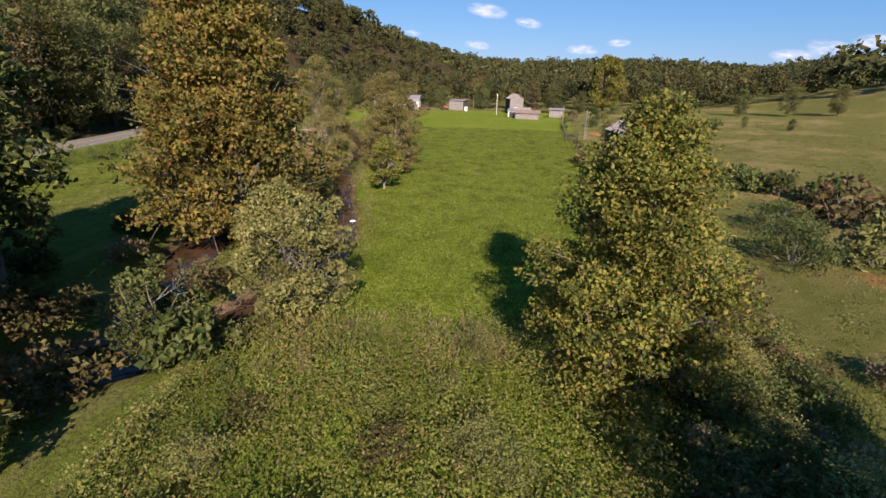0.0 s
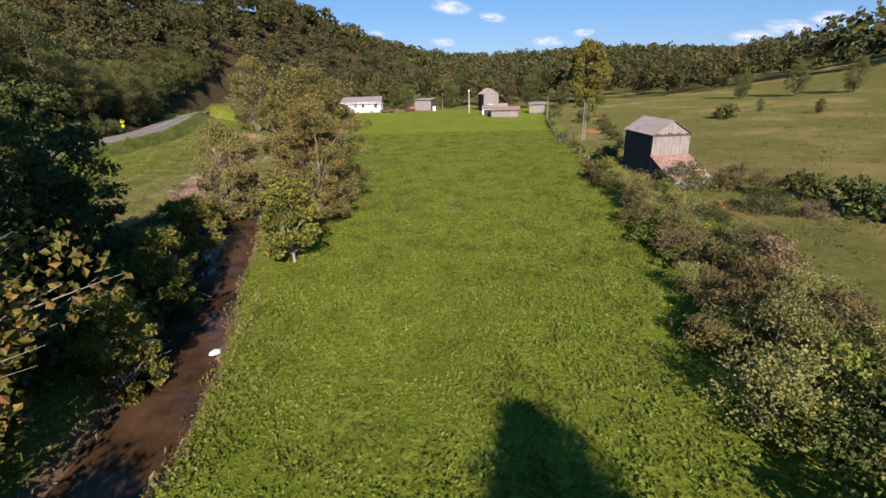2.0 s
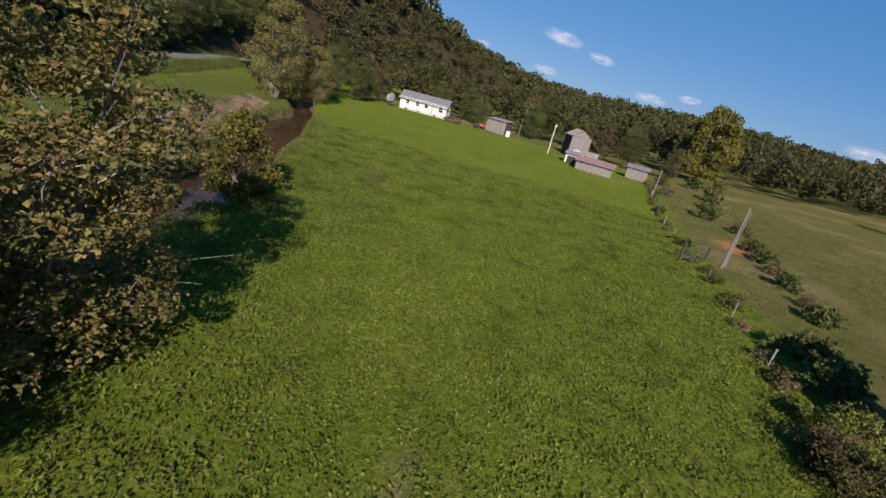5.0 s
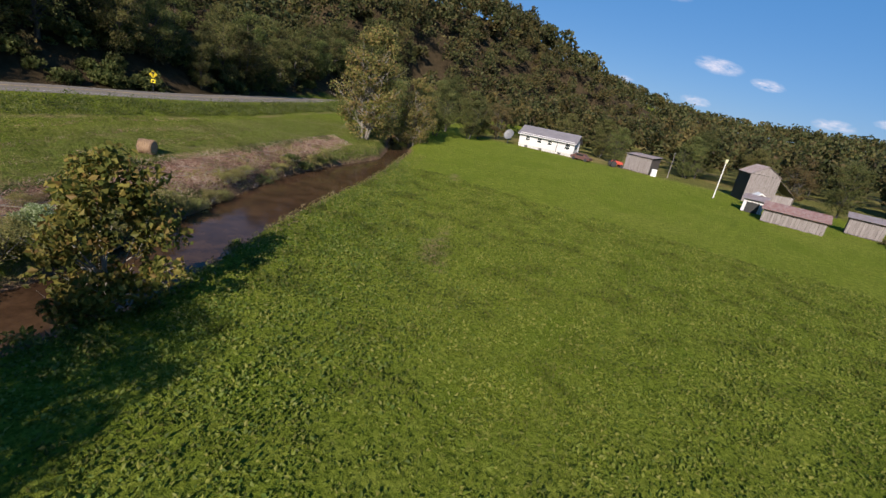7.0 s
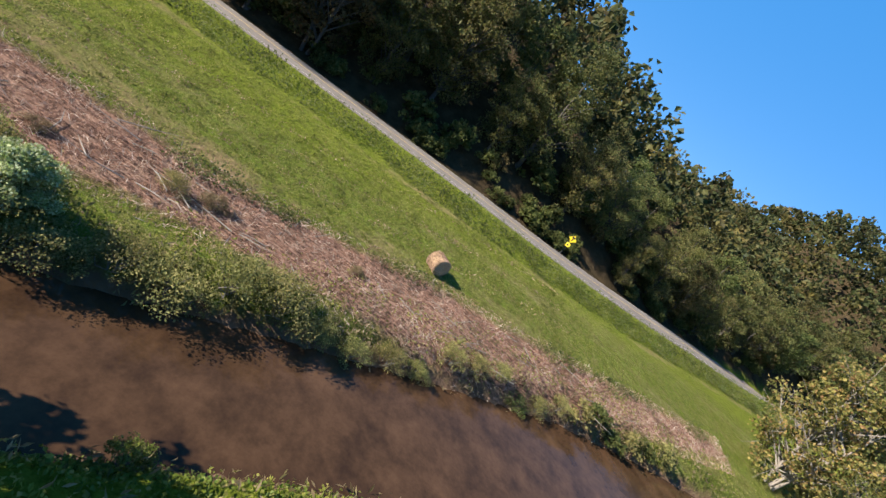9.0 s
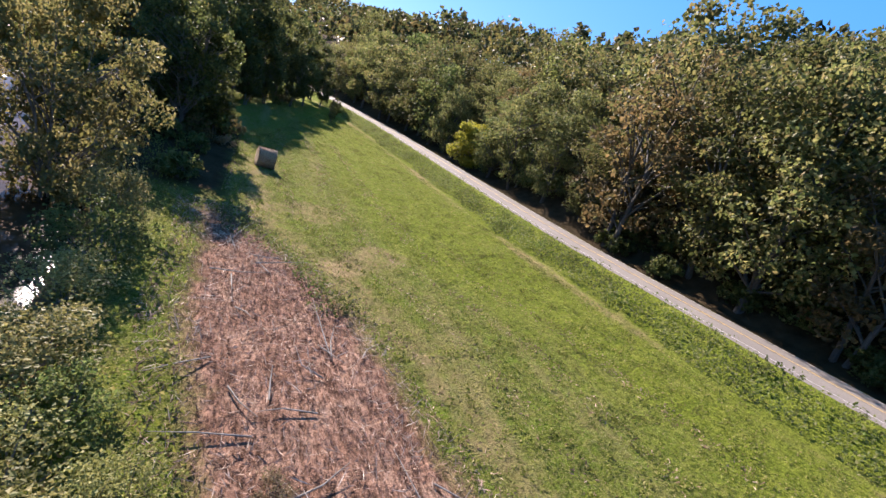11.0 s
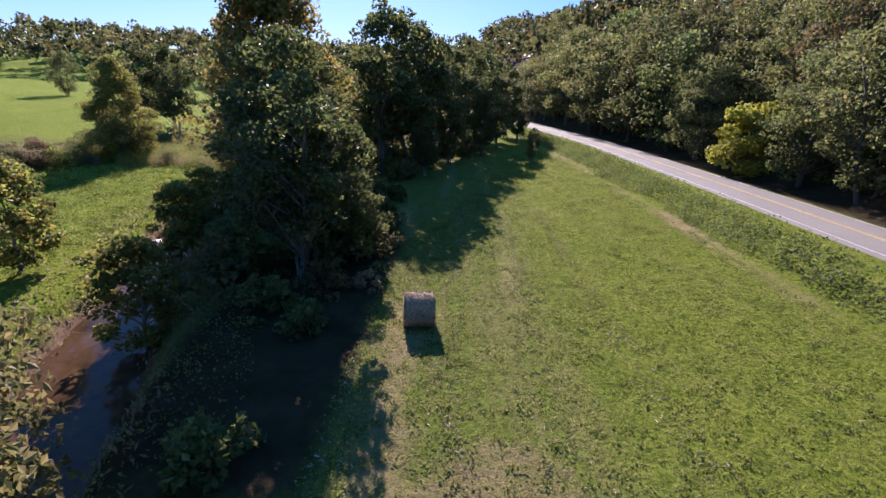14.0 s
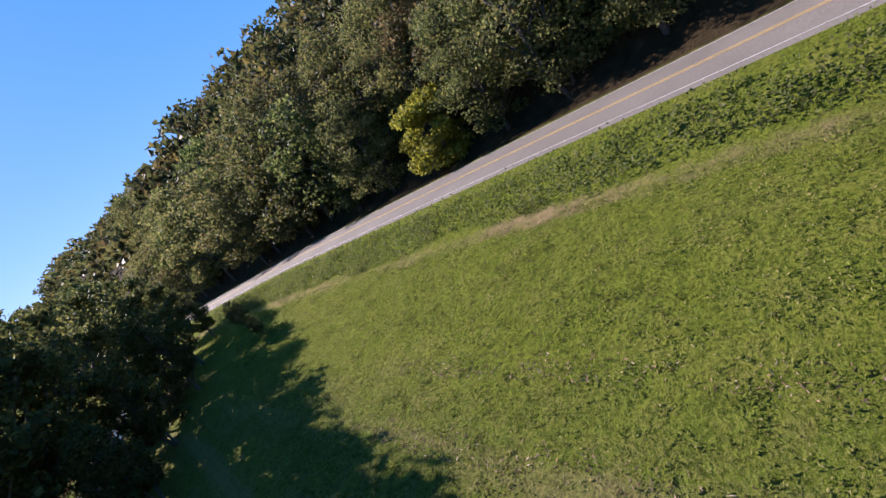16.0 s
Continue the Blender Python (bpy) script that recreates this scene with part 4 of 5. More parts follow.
# ---- low growth ----
def growth(name, label, xy, size, mat, seed, lift=0.0, spread_z=0.3, up=0.0, tall=1.0, category="weeds"):
    """Small leaves or blades strewn over the ground, in one mesh."""
    r = np.random.default_rng(seed)
    z = height(xy[:, 0], xy[:, 1]) + lift + spread_z * r.random(len(xy)) ** 1.5
    v, q = leaf_cards(r, np.c_[xy, z], size, 0.25, tall, up)
    return tagged(new(name, mesh_of(name, v, q, mat)), label, category, kind="stuff")


def strewn(seed, n, x0, x1, y0, y1, keep, clump=0.0):
    r = np.random.default_rng(seed)
    if clump:
        c = np.c_[r.uniform(x0, x1, n // 12), r.uniform(y0, y1, n // 12)]
        p = c[r.integers(0, len(c), n)] + r.normal(0, clump, (n, 2))
    else:
        p = np.c_[r.uniform(x0, x1, n), r.uniform(y0, y1, n)]
    return p[keep(p[:, 0], p[:, 1])]


in_field = lambda x, y: (x > field_left(y) - 0.3) & (x < hedge_x(y) + 0.3)
growth("grass", "thick lush meadow grass", strewn(1, 300000, -32, 11, 29, 118, in_field, 0.22), 0.085, leaf_grass, 1, 0.0, 0.13, 0.45, 1.3, "grass")
on_strip = lambda x, y: (x > road_near(y) + 4.6) & (x < np.where(y > 66, stub_left(y) - 0.3, -27.5 - 0.25 * np.maximum(52 - y, 0)))
growth("grass", "mown grass strip with dry clippings", strewn(2, 140000, -56, -25, 12, 112, on_strip, 0.5), 0.05, leafy("leaf_mown", [(0.13, 0.18, 0.022), (0.16, 0.20, 0.03), (0.22, 0.22, 0.06), (0.32, 0.26, 0.12)], vary=0.1), 2, 0.0, 0.05, 0.2, 1.2, "grass")
growth("roadside_weeds", "taller leafy clumps among the roadside weeds", strewn(19, 150000, -78, -36, -10, 150, lambda x, y: (x > road_near(y) + 1.3) & (x < road_near(y) + 3.8) & (wob(x, y, 0.8) > 0.05), 0.25), 0.13, leaf_verge, 19, 0.15, 0.6, 0.25)
on_stub = lambda x, y: (x > stub_left(y) - 0.6) & (x < stub_right(y) + 1.0) & (y > 65.5) & (y < 121)
straw = leafy("leaf_straw", [(0.13, 0.072, 0.05), (0.25, 0.145, 0.1), (0.36, 0.235, 0.17), (0.52, 0.39, 0.29)], 0.15, vary=0.1)
growth("stubble", "cut straw and broken stalks on the stubble", strewn(3, 150000, -50, -25, 65, 122, on_stub), 0.024, straw, 3, 0.0, 0.10, 0.0, 6.5, "stubble")
verge = lambda x, y: (x > road_near(y) + 1.15) & (x < road_near(y) + 4.0 + 0.6 * wob(x, y, 2.0))
growth("roadside_weeds", "dense green weeds on the road bank", strewn(4, 520000, -78, -36, -10, 150, verge, 0.28), 0.11, leaf_roadside, 4, 0.02, 0.65, 0.25)
thick = lambda x, y: (y < 29.6 + 0.5 * np.sin(x * 2.1) + 0.5 * np.sin(x * 0.7 + 1)) & (x > -11.8) & (x < 9.5) & (creek_off(x, y) > 0.6)
growth("tall_weeds", "tangled knee-high weeds at the meadow's end", strewn(5, 110000, -12, 9.5, 11, 31, thick, 0.28), 0.07, leaf_weed, 5, 0.02, 0.95, 0.2)
growth("tall_weeds", "dry brown seed stalks among the weeds", strewn(6, 2200, -12, 9.5, 11, 32, thick, 0.35), 0.05, leaf_dry, 6, 0.2, 0.9, 0.6, 3.6)
row = lambda x, y: (np.abs(x - stub_left(y) - 0.2) < 0.65 + 0.35 * np.sin(y * 1.3)) & (np.sin(y * 0.55 + 1.5 * np.sin(y * 0.21)) > -0.2)
growth("weed_row", "row of low green weeds beside the stubble", strewn(7, 110000, -50, -26, 66, 118, row, 0.3), 0.09, leaf_green, 7, 0.0, 0.45, 0.2)
bankd = lambda x, y: (creek_off(x, y) > 0.15) & (creek_off(x, y) < 2.1) & (x > -42) & (y > 33)
growth("bank_grass", "tall tan and green grass on the creek banks", strewn(8, 50000, -43, -9, 33, 126, bankd, 0.3), 0.075, leaf_dry, 8, 0.02, 0.5, 0.6, 2.6)
growth("bank_weeds", "green weeds along the creek banks", strewn(9, 110000, -46, -9, 33, 126, lambda x, y: (creek_off(x, y) > 0.5) & (creek_off(x, y) < 3.8), 0.3), 0.08, leaf_weed, 9, 0.0, 0.45, 0.3)
bigleaf = lambda x, y: (x > field_left(y) - 1.0) & (np.random.default_rng(3).random(len(x)) ** 0.6 * 13 * (1 - np.abs(y - 92) / 30) > x - field_left(y) + 1.2 * wob(x, y, 1.5)) & (y > 66) & (y < 120)
growth("broadleaf_weeds", "broad-leaved weeds spreading into the meadow", strewn(10, 90000, -38, -6, 66, 120, bigleaf, 0.22), 0.105, leaf_verge, 10, 0.02, 0.18, 0.4)
past = lambda x, y: (x > hedge_x(y) + 2) & ~((x > 11) & (x < 18) & (y > 67) & (y < 80))
growth("pasture_grass", "rough olive pasture tufts", strewn(11, 42000, 5, 70, 28, 140, past, 0.4), 0.11, leafy("leaf_pasture", [(0.12, 0.14, 0.03), (0.17, 0.17, 0.05), (0.24, 0.20, 0.09)], vary=0.1), 11, 0.0, 0.12, 0.4, 1.2, "grass")
edge_dry = lambda x, y: (y < 30 + 0.4 * np.sin(x * 2.1)) & (creek_off(x, y) > 0.3) & (x < -1.5 + 0.8 * np.sin(y * 3))
growth("tall_weeds", "tan and grey dead stalks at the thicket's far edge", strewn(12, 3400, -12, -0.5, 26.6, 30.6, edge_dry, 0.3), 0.05, leaf_dry, 12, 0.1, 0.8, 0.6, 3.6)

strawpale = leafy("leaf_straw_pale", [(0.42, 0.34, 0.26), (0.55, 0.47, 0.38), (0.34, 0.25, 0.18)], 0.1, vary=0.1)
growth("stubble", "long pale stalks lying across the stubble", strewn(13, 20000, -50, -25, 65, 122, on_stub, 0.6), 0.02, strawpale, 13, 0.03, 0.14, 0.0, 17.0, "stubble")
growth("fallen_leaves", "fallen rusty leaves beneath the bank sycamore", strewn(14, 2600, -20, -5, 60, 76, lambda x, y: (np.hypot(x + 12.6, y - 67.5) < 5.5) & (creek_off(x, y) > 0.8), 0.8), 0.1, leaf_rust, 14, 0.05, 0.05, 0.0, 1.0, "leaves")
for x, y, s, k in ((-31.9, 85.2, 0.5, 3), (-31.2, 84.0, 0.42, 2), (-34.4, 90.4, 0.36, 3), (-29.6, 80.6, 0.36, 3)):
    bush(k, x, y, s, squash=0.75, label="low heap of dead brush on the stubble")

growth("tall_weeds", "olive and fading weeds mixed through the thicket", strewn(15, 45000, -12, 9.5, 11, 31, lambda x, y: thick(x, y) & (wob(x, y, 1.3) > -0.15), 0.3), 0.085, leaf_faded, 15, 0.05, 0.95, 0.2)
growth("grass_tufts", "clumps of regrown grass on the mown strip", strewn(16, 130000, -54, -25, 14, 104, on_strip, 0.11), 0.056, leafy("leaf_tuft", [(0.06, 0.085, 0.012), (0.13, 0.165, 0.023), (0.2, 0.215, 0.04), (0.33, 0.29, 0.11)], vary=0.1), 16, 0.0, 0.1, 0.2, 1.4, "grass")
growth("dry_clippings", "dry tan clippings in rows on the mown strip", strewn(17, 70000, -54, -25, 40, 104, lambda x, y: on_strip(x, y) & (np.sin((stub_left(y) - x) * 2.3 + 0.8 * wob(x, y, 4.0)) > 0.45) & (stub_left(y) - x < 11), 0.3), 0.035, straw, 17, 0.0, 0.04, 0.0, 3.5, "grass")
growth("tall_weeds", "fresh green weeds in clumps through the thicket", strewn(18, 45000, -12, 9.5, 11, 31, lambda x, y: thick(x, y) & (wob(x, y, 0.9) > 0.1), 0.22), 0.075, leaf_verge, 18, 0.1, 1.25, 0.2)
for x, y, s in ((-2.4, 28.4, 0.5), (-1.7, 27.8, 0.45), (-7.6, 28.6, 0.4)):
    bush(4, x, y, s, label="russet dead shrub at the thicket's edge")

# ---- buildings ----
wood_grey = surface("weathered_boards", (0.15, 0.13, 0.125), (0.29, 0.265, 0.255), 1.2, (0.11, 0.09, 0.08), 6.0, stretch=(6, 6, 0.35), strength=0.5)
# side walls' shade put into the board colour; also the gate's own dark wood
wood_dark_shaded = surface("dark_boards", (0.036, 0.03, 0.027), (0.075, 0.063, 0.056), 1.2, (0.03, 0.025, 0.022), 6.0, stretch=(6, 6, 0.35), strength=0.5)
tin = surface("weathered_tin", (0.22, 0.185, 0.175), (0.33, 0.295, 0.285), 0.7, (0.22, 0.13, 0.10), 2.2, rough=0.55, metal=0.2, strength=0.15)
rust_tin = surface("rusted_tin", (0.19, 0.085, 0.065), (0.29, 0.15, 0.11), 0.7, (0.34, 0.27, 0.24), 2.0, rough=0.65, metal=0.2, strength=0.2)
siding = surface("white_siding", (0.46, 0.455, 0.46), (0.55, 0.545, 0.55), 0.6, (0.50, 0.48, 0.45), 4.0, rough=0.6, strength=0.1)
shingle = surface("grey_shingles", (0.13, 0.12, 0.13), (0.19, 0.18, 0.19), 0.8, (0.10, 0.09, 0.10), 10.0, rough=0.9)
block = surface("foundation_block", (0.45, 0.44, 0.42), (0.58, 0.56, 0.53), 1.0, rough=0.9)
frame_white = surface("white_trim", (0.74, 0.74, 0.72), (0.82, 0.82, 0.80), 2.0, rough=0.5, strength=0.05)
concrete = surface("pale_pole", (0.62, 0.60, 0.55), (0.72, 0.70, 0.66), 1.5, rough=0.7)
hay = surface("hay", (0.30, 0.20, 0.11), (0.48, 0.34, 0.20), 2.0, (0.17, 0.11, 0.06), 22.0, rough=0.95, strength=0.9, dist=0.05)
sign_yellow = surface("sign_yellow", (0.85, 0.68, 0.02), (0.92, 0.75, 0.04), 2.0, (0.8, 0.62, 0.02), rough=0.45, strength=0.02)
black = surface("black_paint", (0.012, 0.012, 0.012), (0.03, 0.03, 0.03), 3.0, rough=0.6)
red = surface("faded_red", (0.42, 0.06, 0.04), (0.55, 0.10, 0.06), 2.0, rough=0.5)
dark_metal = surface("dark_metal", (0.06, 0.06, 0.065), (0.12, 0.12, 0.125), 2.0, rough=0.4, metal=0.5)
mesh_grey = surface("dish_grey", (0.16, 0.165, 0.17), (0.24, 0.245, 0.25), 2.0, rough=0.6, metal=0.3)
rubber = surface("rubber", (0.02, 0.02, 0.02), (0.04, 0.04, 0.04), 3.0, rough=0.8)


def pane_material():
    m, n, l, p = nodes_of("window_pane")
    p.inputs["Base Color"].default_value = (0.02, 0.025, 0.03, 1)
    p.inputs["Roughness"].default_value = 0.05
    p.inputs["Specular IOR Level"].default_value = 0.8
    return m


glass = pane_material()


def part(name, bm, material, parent, label="", m=None):
    me = bpy.data.meshes.new(name)
    bm.to_mesh(me)
    bm.free()
    me.materials.append(material)
    ob = new(name, me)
    ob.parent = parent
    if m is not None:
        ob.matrix_basis = m
    return tagged(ob, label)


def box(x0, x1, y0, y1, z0, z1, bevel=0.0, bm=None):
    bm = bm or bmesh.new()
    vs = [bm.verts.new(c) for c in ((x0, y0, z0), (x1, y0, z0), (x1, y1, z0), (x0, y1, z0), (x0, y0, z1), (x1, y0, z1), (x1, y1, z1), (x0, y1, z1))]
    fs = [bm.faces.new([vs[i] for i in f]) for f in ((3, 2, 1, 0), (4, 5, 6, 7), (0, 1, 5, 4), (1, 2, 6, 5), (2, 3, 7, 6), (3, 0, 4, 7))]
    if bevel:
        bmesh.ops.bevel(bm, geom=list({e for f in fs for e in f.edges}), offset=bevel, segments=1, affect="EDGES")
    return bm


def prism(poly, y0, y1, bm=None):
    """A polygon in x, z pulled from y0 to y1."""
    bm = bm or bmesh.new()
    a = [bm.verts.new((x, y0, z)) for x, z in poly]
    b = [bm.verts.new((x, y1, z)) for x, z in poly]
    k = len(poly)
    bm.faces.new(a)
    bm.faces.new(b[::-1])
    for i in range(k):
        j = (i + 1) % k
        bm.faces.new((a[j], a[i], b[i], b[j]))
    bmesh.ops.recalc_face_normals(bm, faces=bm.faces[:])
    return bm


def rod(r0, r1, h, sides=10, bm=None, m=None):
    bm = bm or bmesh.new()
    bmesh.ops.create_cone(bm, cap_ends=True, segments=sides, radius1=r0, radius2=r1, depth=h, matrix=(m or Matrix.Identity(4)) @ Matrix.Translation((0, 0, h / 2)))
    return bm


def ribbed(w, length, pitch, rise=0.028, thick=0.02):
    """A sheet of ribbed roofing, x down the slope and ribs in a row along y, as one folded sheet."""
    edge, y = [(0.0, 0.0)], pitch / 2
    while y < length - 0.06:
        edge += [(y - 0.05, 0.0), (y - 0.02, rise), (y + 0.02, rise), (y + 0.05, 0.0)]
        y += pitch
    edge.append((length, 0.0))
    bm = bmesh.new()
    rows = [[bm.verts.new((x, yy_, z + dz)) for yy_, z in edge] for x, dz in ((0, 0), (w, 0), (w, -thick), (0, -thick))]
    k = len(edge)
    for r in range(4):
        a, b = rows[r], rows[(r + 1) % 4]
        for i in range(k - 1):
            bm.faces.new((a[i], b[i], b[i + 1], a[i + 1]))
    for i in (0, k - 1):
        bm.faces.new([r[i] for r in rows])
    bmesh.ops.recalc_face_normals(bm, faces=bm.faces[:])
    return bm


def thing(name, x, y, turn, label, category, z=None, group=""):
    ob = new(name)
    ob.matrix_basis = Matrix.LocRotScale((x, y, float(height(x, y)) if z is None else z), Euler((0, 0, radians(turn))), None)
    return tagged(ob, label, category, group)


def boarded(parent, x0, x1, y, z0, ztop, mat, rnd, w=0.2, thick=0.03, axis="x", gap=0.012, name="board"):
    """Upright boards along a wall, each a piece of its own."""
    x = x0
    while x < x1 - 0.05:
        e = min(x + w * rnd.uniform(0.85, 1.2), x1)
        zt0, zt1 = ztop(x + gap), ztop(e - gap)
        lo = z0 + rnd.uniform(0, 0.12)
        t = thick * rnd.uniform(0.7, 1.3)
        bm = bmesh.new()
        q = [(x + gap, lo), (e - gap, lo + rnd.uniform(-0.03, 0.03)), (e - gap, zt1), (x + gap, zt0)]
        if axis == "x":
            prism(q, y - t, y, bm)
        else:
            prism(q, y - t, y, bm)
            bmesh.ops.rotate(bm, verts=bm.verts[:], cent=(0, 0, 0), matrix=Matrix.Rotation(radians(90), 3, "Z"))
        part(name, bm, mat, parent)
        x = e


def gable_barn(name, x, y, turn, W, L, eave, ridge, label, mats, roofmat, pitch=0.32, group="", z=None, boards=True):
    """A barn with its ridge along y; the gable at y = 0 faces the viewer."""
    rnd = random.Random(len(label))
    top = thing(name, x, y, turn, label, "barn", z, group)
    front, side = mats
    core = prism([(0.06, -0.3), (W - 0.06, -0.3), (W - 0.06, eave), (W / 2, ridge - 0.08), (0.06, eave)], 0.06, L - 0.06)
    part("wall", core, side, top)
    if boards:
        slope = lambda u: eave + (ridge - eave) * (1 - abs(u - W / 2) / (W / 2)) - 0.05
        boarded(top, 0, W, 0.06, eave * 0.985, slope, front, rnd, 0.24)
        boarded(top, 0, W, 0.045, 0, lambda u: eave * 0.98, front, rnd, 0.21)
        boarded(top, 0.06, L - 0.06, 0.0, 0, lambda u: eave - 0.02, side, rnd, 0.22, axis="y")
    run = math.hypot(W / 2 + 0.15, (ridge - eave) * (W / 2 + 0.15) / (W / 2))
    ang = math.atan2(ridge - eave, W / 2)
    for sd in (1, -1):
        m = Matrix.Translation((W / 2, -0.14, ridge + 0.03)) @ (Matrix.Rotation(ang, 4, "Y") if sd > 0 else Matrix.Rotation(math.pi, 4, "Z") @ Matrix.Translation((0, -L - 0.28, 0)) @ Matrix.Rotation(ang, 4, "Y"))
        part("roof", ribbed(run, L + 0.28, pitch), roofmat, top, m=m)
    return top


# the tall old barn beside the meadow
barn = gable_barn("barn", 12.3, 71.3, 6, 3.2, 5.5, 4.2, 5.25, "tall weathered tobacco barn with ribbed tin roof and rusty lean-to", (wood_grey, wood_dark_shaded), tin, z=0.15)
lean = part("lean_to_roof", ribbed(4.05, 3.4, 0.34), rust_tin, barn, "rusty red tin lean-to roof", Matrix.Translation((-0.1, 0.05, 2.5)) @ Matrix.Rotation(radians(-90), 4, "Z") @ Matrix.Rotation(radians(19), 4, "Y"))
part("lean_to_wall", box(0.1, 3.05, -3.7, -3.62, -0.1, 1.12), wood_grey, barn)
part("lean_to_wall", prism([(-3.65, -0.1), (0, -0.1), (0, 2.3), (-3.65, 1.1)], -3.1, -3.04), wood_grey, barn, m=Matrix.Rotation(radians(90), 4, "Z"))
part("lean_to_wall", prism([(-3.65, -0.1), (0, -0.1), (0, 2.3), (-3.65, 1.1)], -0.12, -0.06), wood_dark_shaded, barn, m=Matrix.Rotation(radians(90), 4, "Z"))
part("trim_board", box(-0.02, 3.14, -0.03, 0.0, 4.0, 4.14), wood_dark_shaded, barn)

# the house at the head of the meadow
hx0, hy0, hx1, hy1 = -43.0, 172.4, -31.0, 173.5
HL = math.hypot(hx1 - hx0, hy1 - hy0)
house = thing("house", hx0, hy0, math.degrees(math.atan2(hy1 - hy0, hx1 - hx0)), "long white single-storey house with grey shingled roof", "house", 0.75)
HD, HE, HR = 6.4, 2.9, 4.5
part("foundation", box(0.05, HL - 0.05, 0.05, HD, -0.5, 0.55), block, house)
part("wall", prism([(0, 0.5), (HD, 0.5), (HD, HE), (HD / 2, HR - 0.1), (0, HE)], -HL, 0), siding, house, m=Matrix.Rotation(radians(90), 4, "Z"))
for i in range(12):
    part("siding_board", box(-0.02, HL + 0.02, -0.035, 0, 0.56 + i * 0.205, 0.735 + i * 0.205), siding, house)
hang = math.atan2(HR - HE, HD / 2)
hrun = math.hypot(HD / 2 + 0.5, (HR - HE) * (HD / 2 + 0.5) / (HD / 2))
part("roof", box(0, hrun, -0.4, HL + 0.4, -0.12, 0), shingle, house, m=Matrix.Translation((0, HD / 2, HR)) @ Matrix.Rotation(radians(-90), 4, "Z") @ Matrix.Rotation(hang, 4, "Y") @ Matrix.Translation((0, 0, 0.0)))
part("roof", box(0, hrun, -HL - 0.4, 0.4, -0.12, 0), shingle, house, m=Matrix.Translation((0, HD / 2, HR)) @ Matrix.Rotation(radians(90), 4, "Z") @ Matrix.Rotation(hang, 4, "Y"))
for x, w, hgt in ((1.9, 0.85, 0.85), (4.5, 0.85, 0.85), (6.8, 0.85, 0.85), (10.6, 0.95, 1.2)):
    wdw = part("window", box(x - w / 2 - 0.1, x + w / 2 + 0.1, -0.07, -0.03, 1.9 - hgt / 2 - 0.1, 1.9 + hgt / 2 + 0.1, 0.01), frame_white, house)
    part("pane", box(x - w / 2, x + w / 2, -0.085, -0.07, 1.9 - hgt / 2, 1.9 - 0.03), glass, wdw)
    part("pane", box(x - w / 2, x + w / 2, -0.085, -0.07, 1.93, 1.9 + hgt / 2), glass, wdw)
for x in (1.8, 5.0, 9.2):
    part("vent", box(x - 0.35, x + 0.35, -0.02, 0.05, 0.02, 0.35), black, house)
wd = part("window", box(HL, HL + 0.05, 2.2, 3.3, 1.2, 2.3), frame_white, house)
part("pane", box(HL + 0.05, HL + 0.065, 2.3, 3.2, 1.3, 2.2), glass, wd)
part("downpipe", rod(0.06, 0.06, 2.7, 8, m=Matrix.Translation((8.4, -0.12, 0.3))), dark_metal, house)
part("step", box(HL + 0.05, HL + 1.5, 4.4, 6.0, -0.4, 0.5), block, house)
part("door", box(HL, HL + 0.06, 4.7, 5.6, 0.52, 2.55), frame_white, house)
part("gutter", box(-0.3, HL + 0.3, -0.62, -0.5, HE - 0.36, HE - 0.26), frame_white, house)

dish = thing("satellite_dish", -45.2, 171.4, -10, "large grey mesh satellite dish on a post", "satellite dish")
bm = bmesh.new()
bmesh.ops.create_uvsphere(bm, u_segments=28, v_segments=20, radius=2.6)
bmesh.ops.delete(bm, geom=[v for v in bm.verts if v.co.z > -2.28], context="VERTS")
bmesh.ops.solidify(bm, geom=bm.faces[:], thickness=0.04)
part("reflector", bm, mesh_grey, dish, m=Matrix.Translation((0, 0, 2.0)) @ Matrix.Rotation(radians(62), 4, "X") @ Matrix.Translation((0, 0, 2.4)))
part("post", rod(0.09, 0.09, 1.9), dark_metal, dish, m=Matrix.Translation((0, 0.1, -0.2)))
part("feed_arm", rod(0.03, 0.03, 1.3, 6), dark_metal, dish, m=Matrix.Translation((0, 0, 2.0)) @ Matrix.Rotation(radians(62), 4, "X"))

# sheds and barns round the yard
def lean_shed(name, x, y, turn, W, D, h0, h1, label, wall, roof, category="shed", opening=None):
    """A shed with a single roof that falls from front to back."""
    rnd = random.Random(int(abs(x) * 10))
    top = thing(name, x, y, turn, label, category)
    part("wall", prism([(0.05, -0.2), (D, -0.2), (D, h1 - 0.05), (0.05, h0 - 0.05)], -W + 0.05, -0.05), wood_dark_shaded, top, m=Matrix.Rotation(radians(90), 4, "Z"))
    boarded(top, 0, W, 0.05, 0, lambda u: h0 - 0.06, wall, rnd, 0.35)
    boarded(top, 0.05, D, 0.0, 0, lambda u: h0 + (h1 - h0) * u / D - 0.06, wood_dark_shaded, rnd, 0.4, axis="y")
    run = math.hypot(D + 0.7, (h1 - h0))
    part("roof", ribbed(run, W + 0.6, 0.4), roof, top, m=Matrix.Translation((-0.3, -0.35, h0 - 0.35 * (h1 - h0) / D + 0.04)) @ Matrix.Rotation(radians(90), 4, "Z") @ Matrix.Translation((0, -W - 0.6, 0)) @ Matrix.Rotation(-math.atan2(h1 - h0, D), 4, "Y"))
    if opening:
        # flat black sheet on the wall in place of the opening's dark inside
        part("doorway", box(opening[0], opening[1], -0.03, -0.005, 0, opening[2]), black, top)
    return top


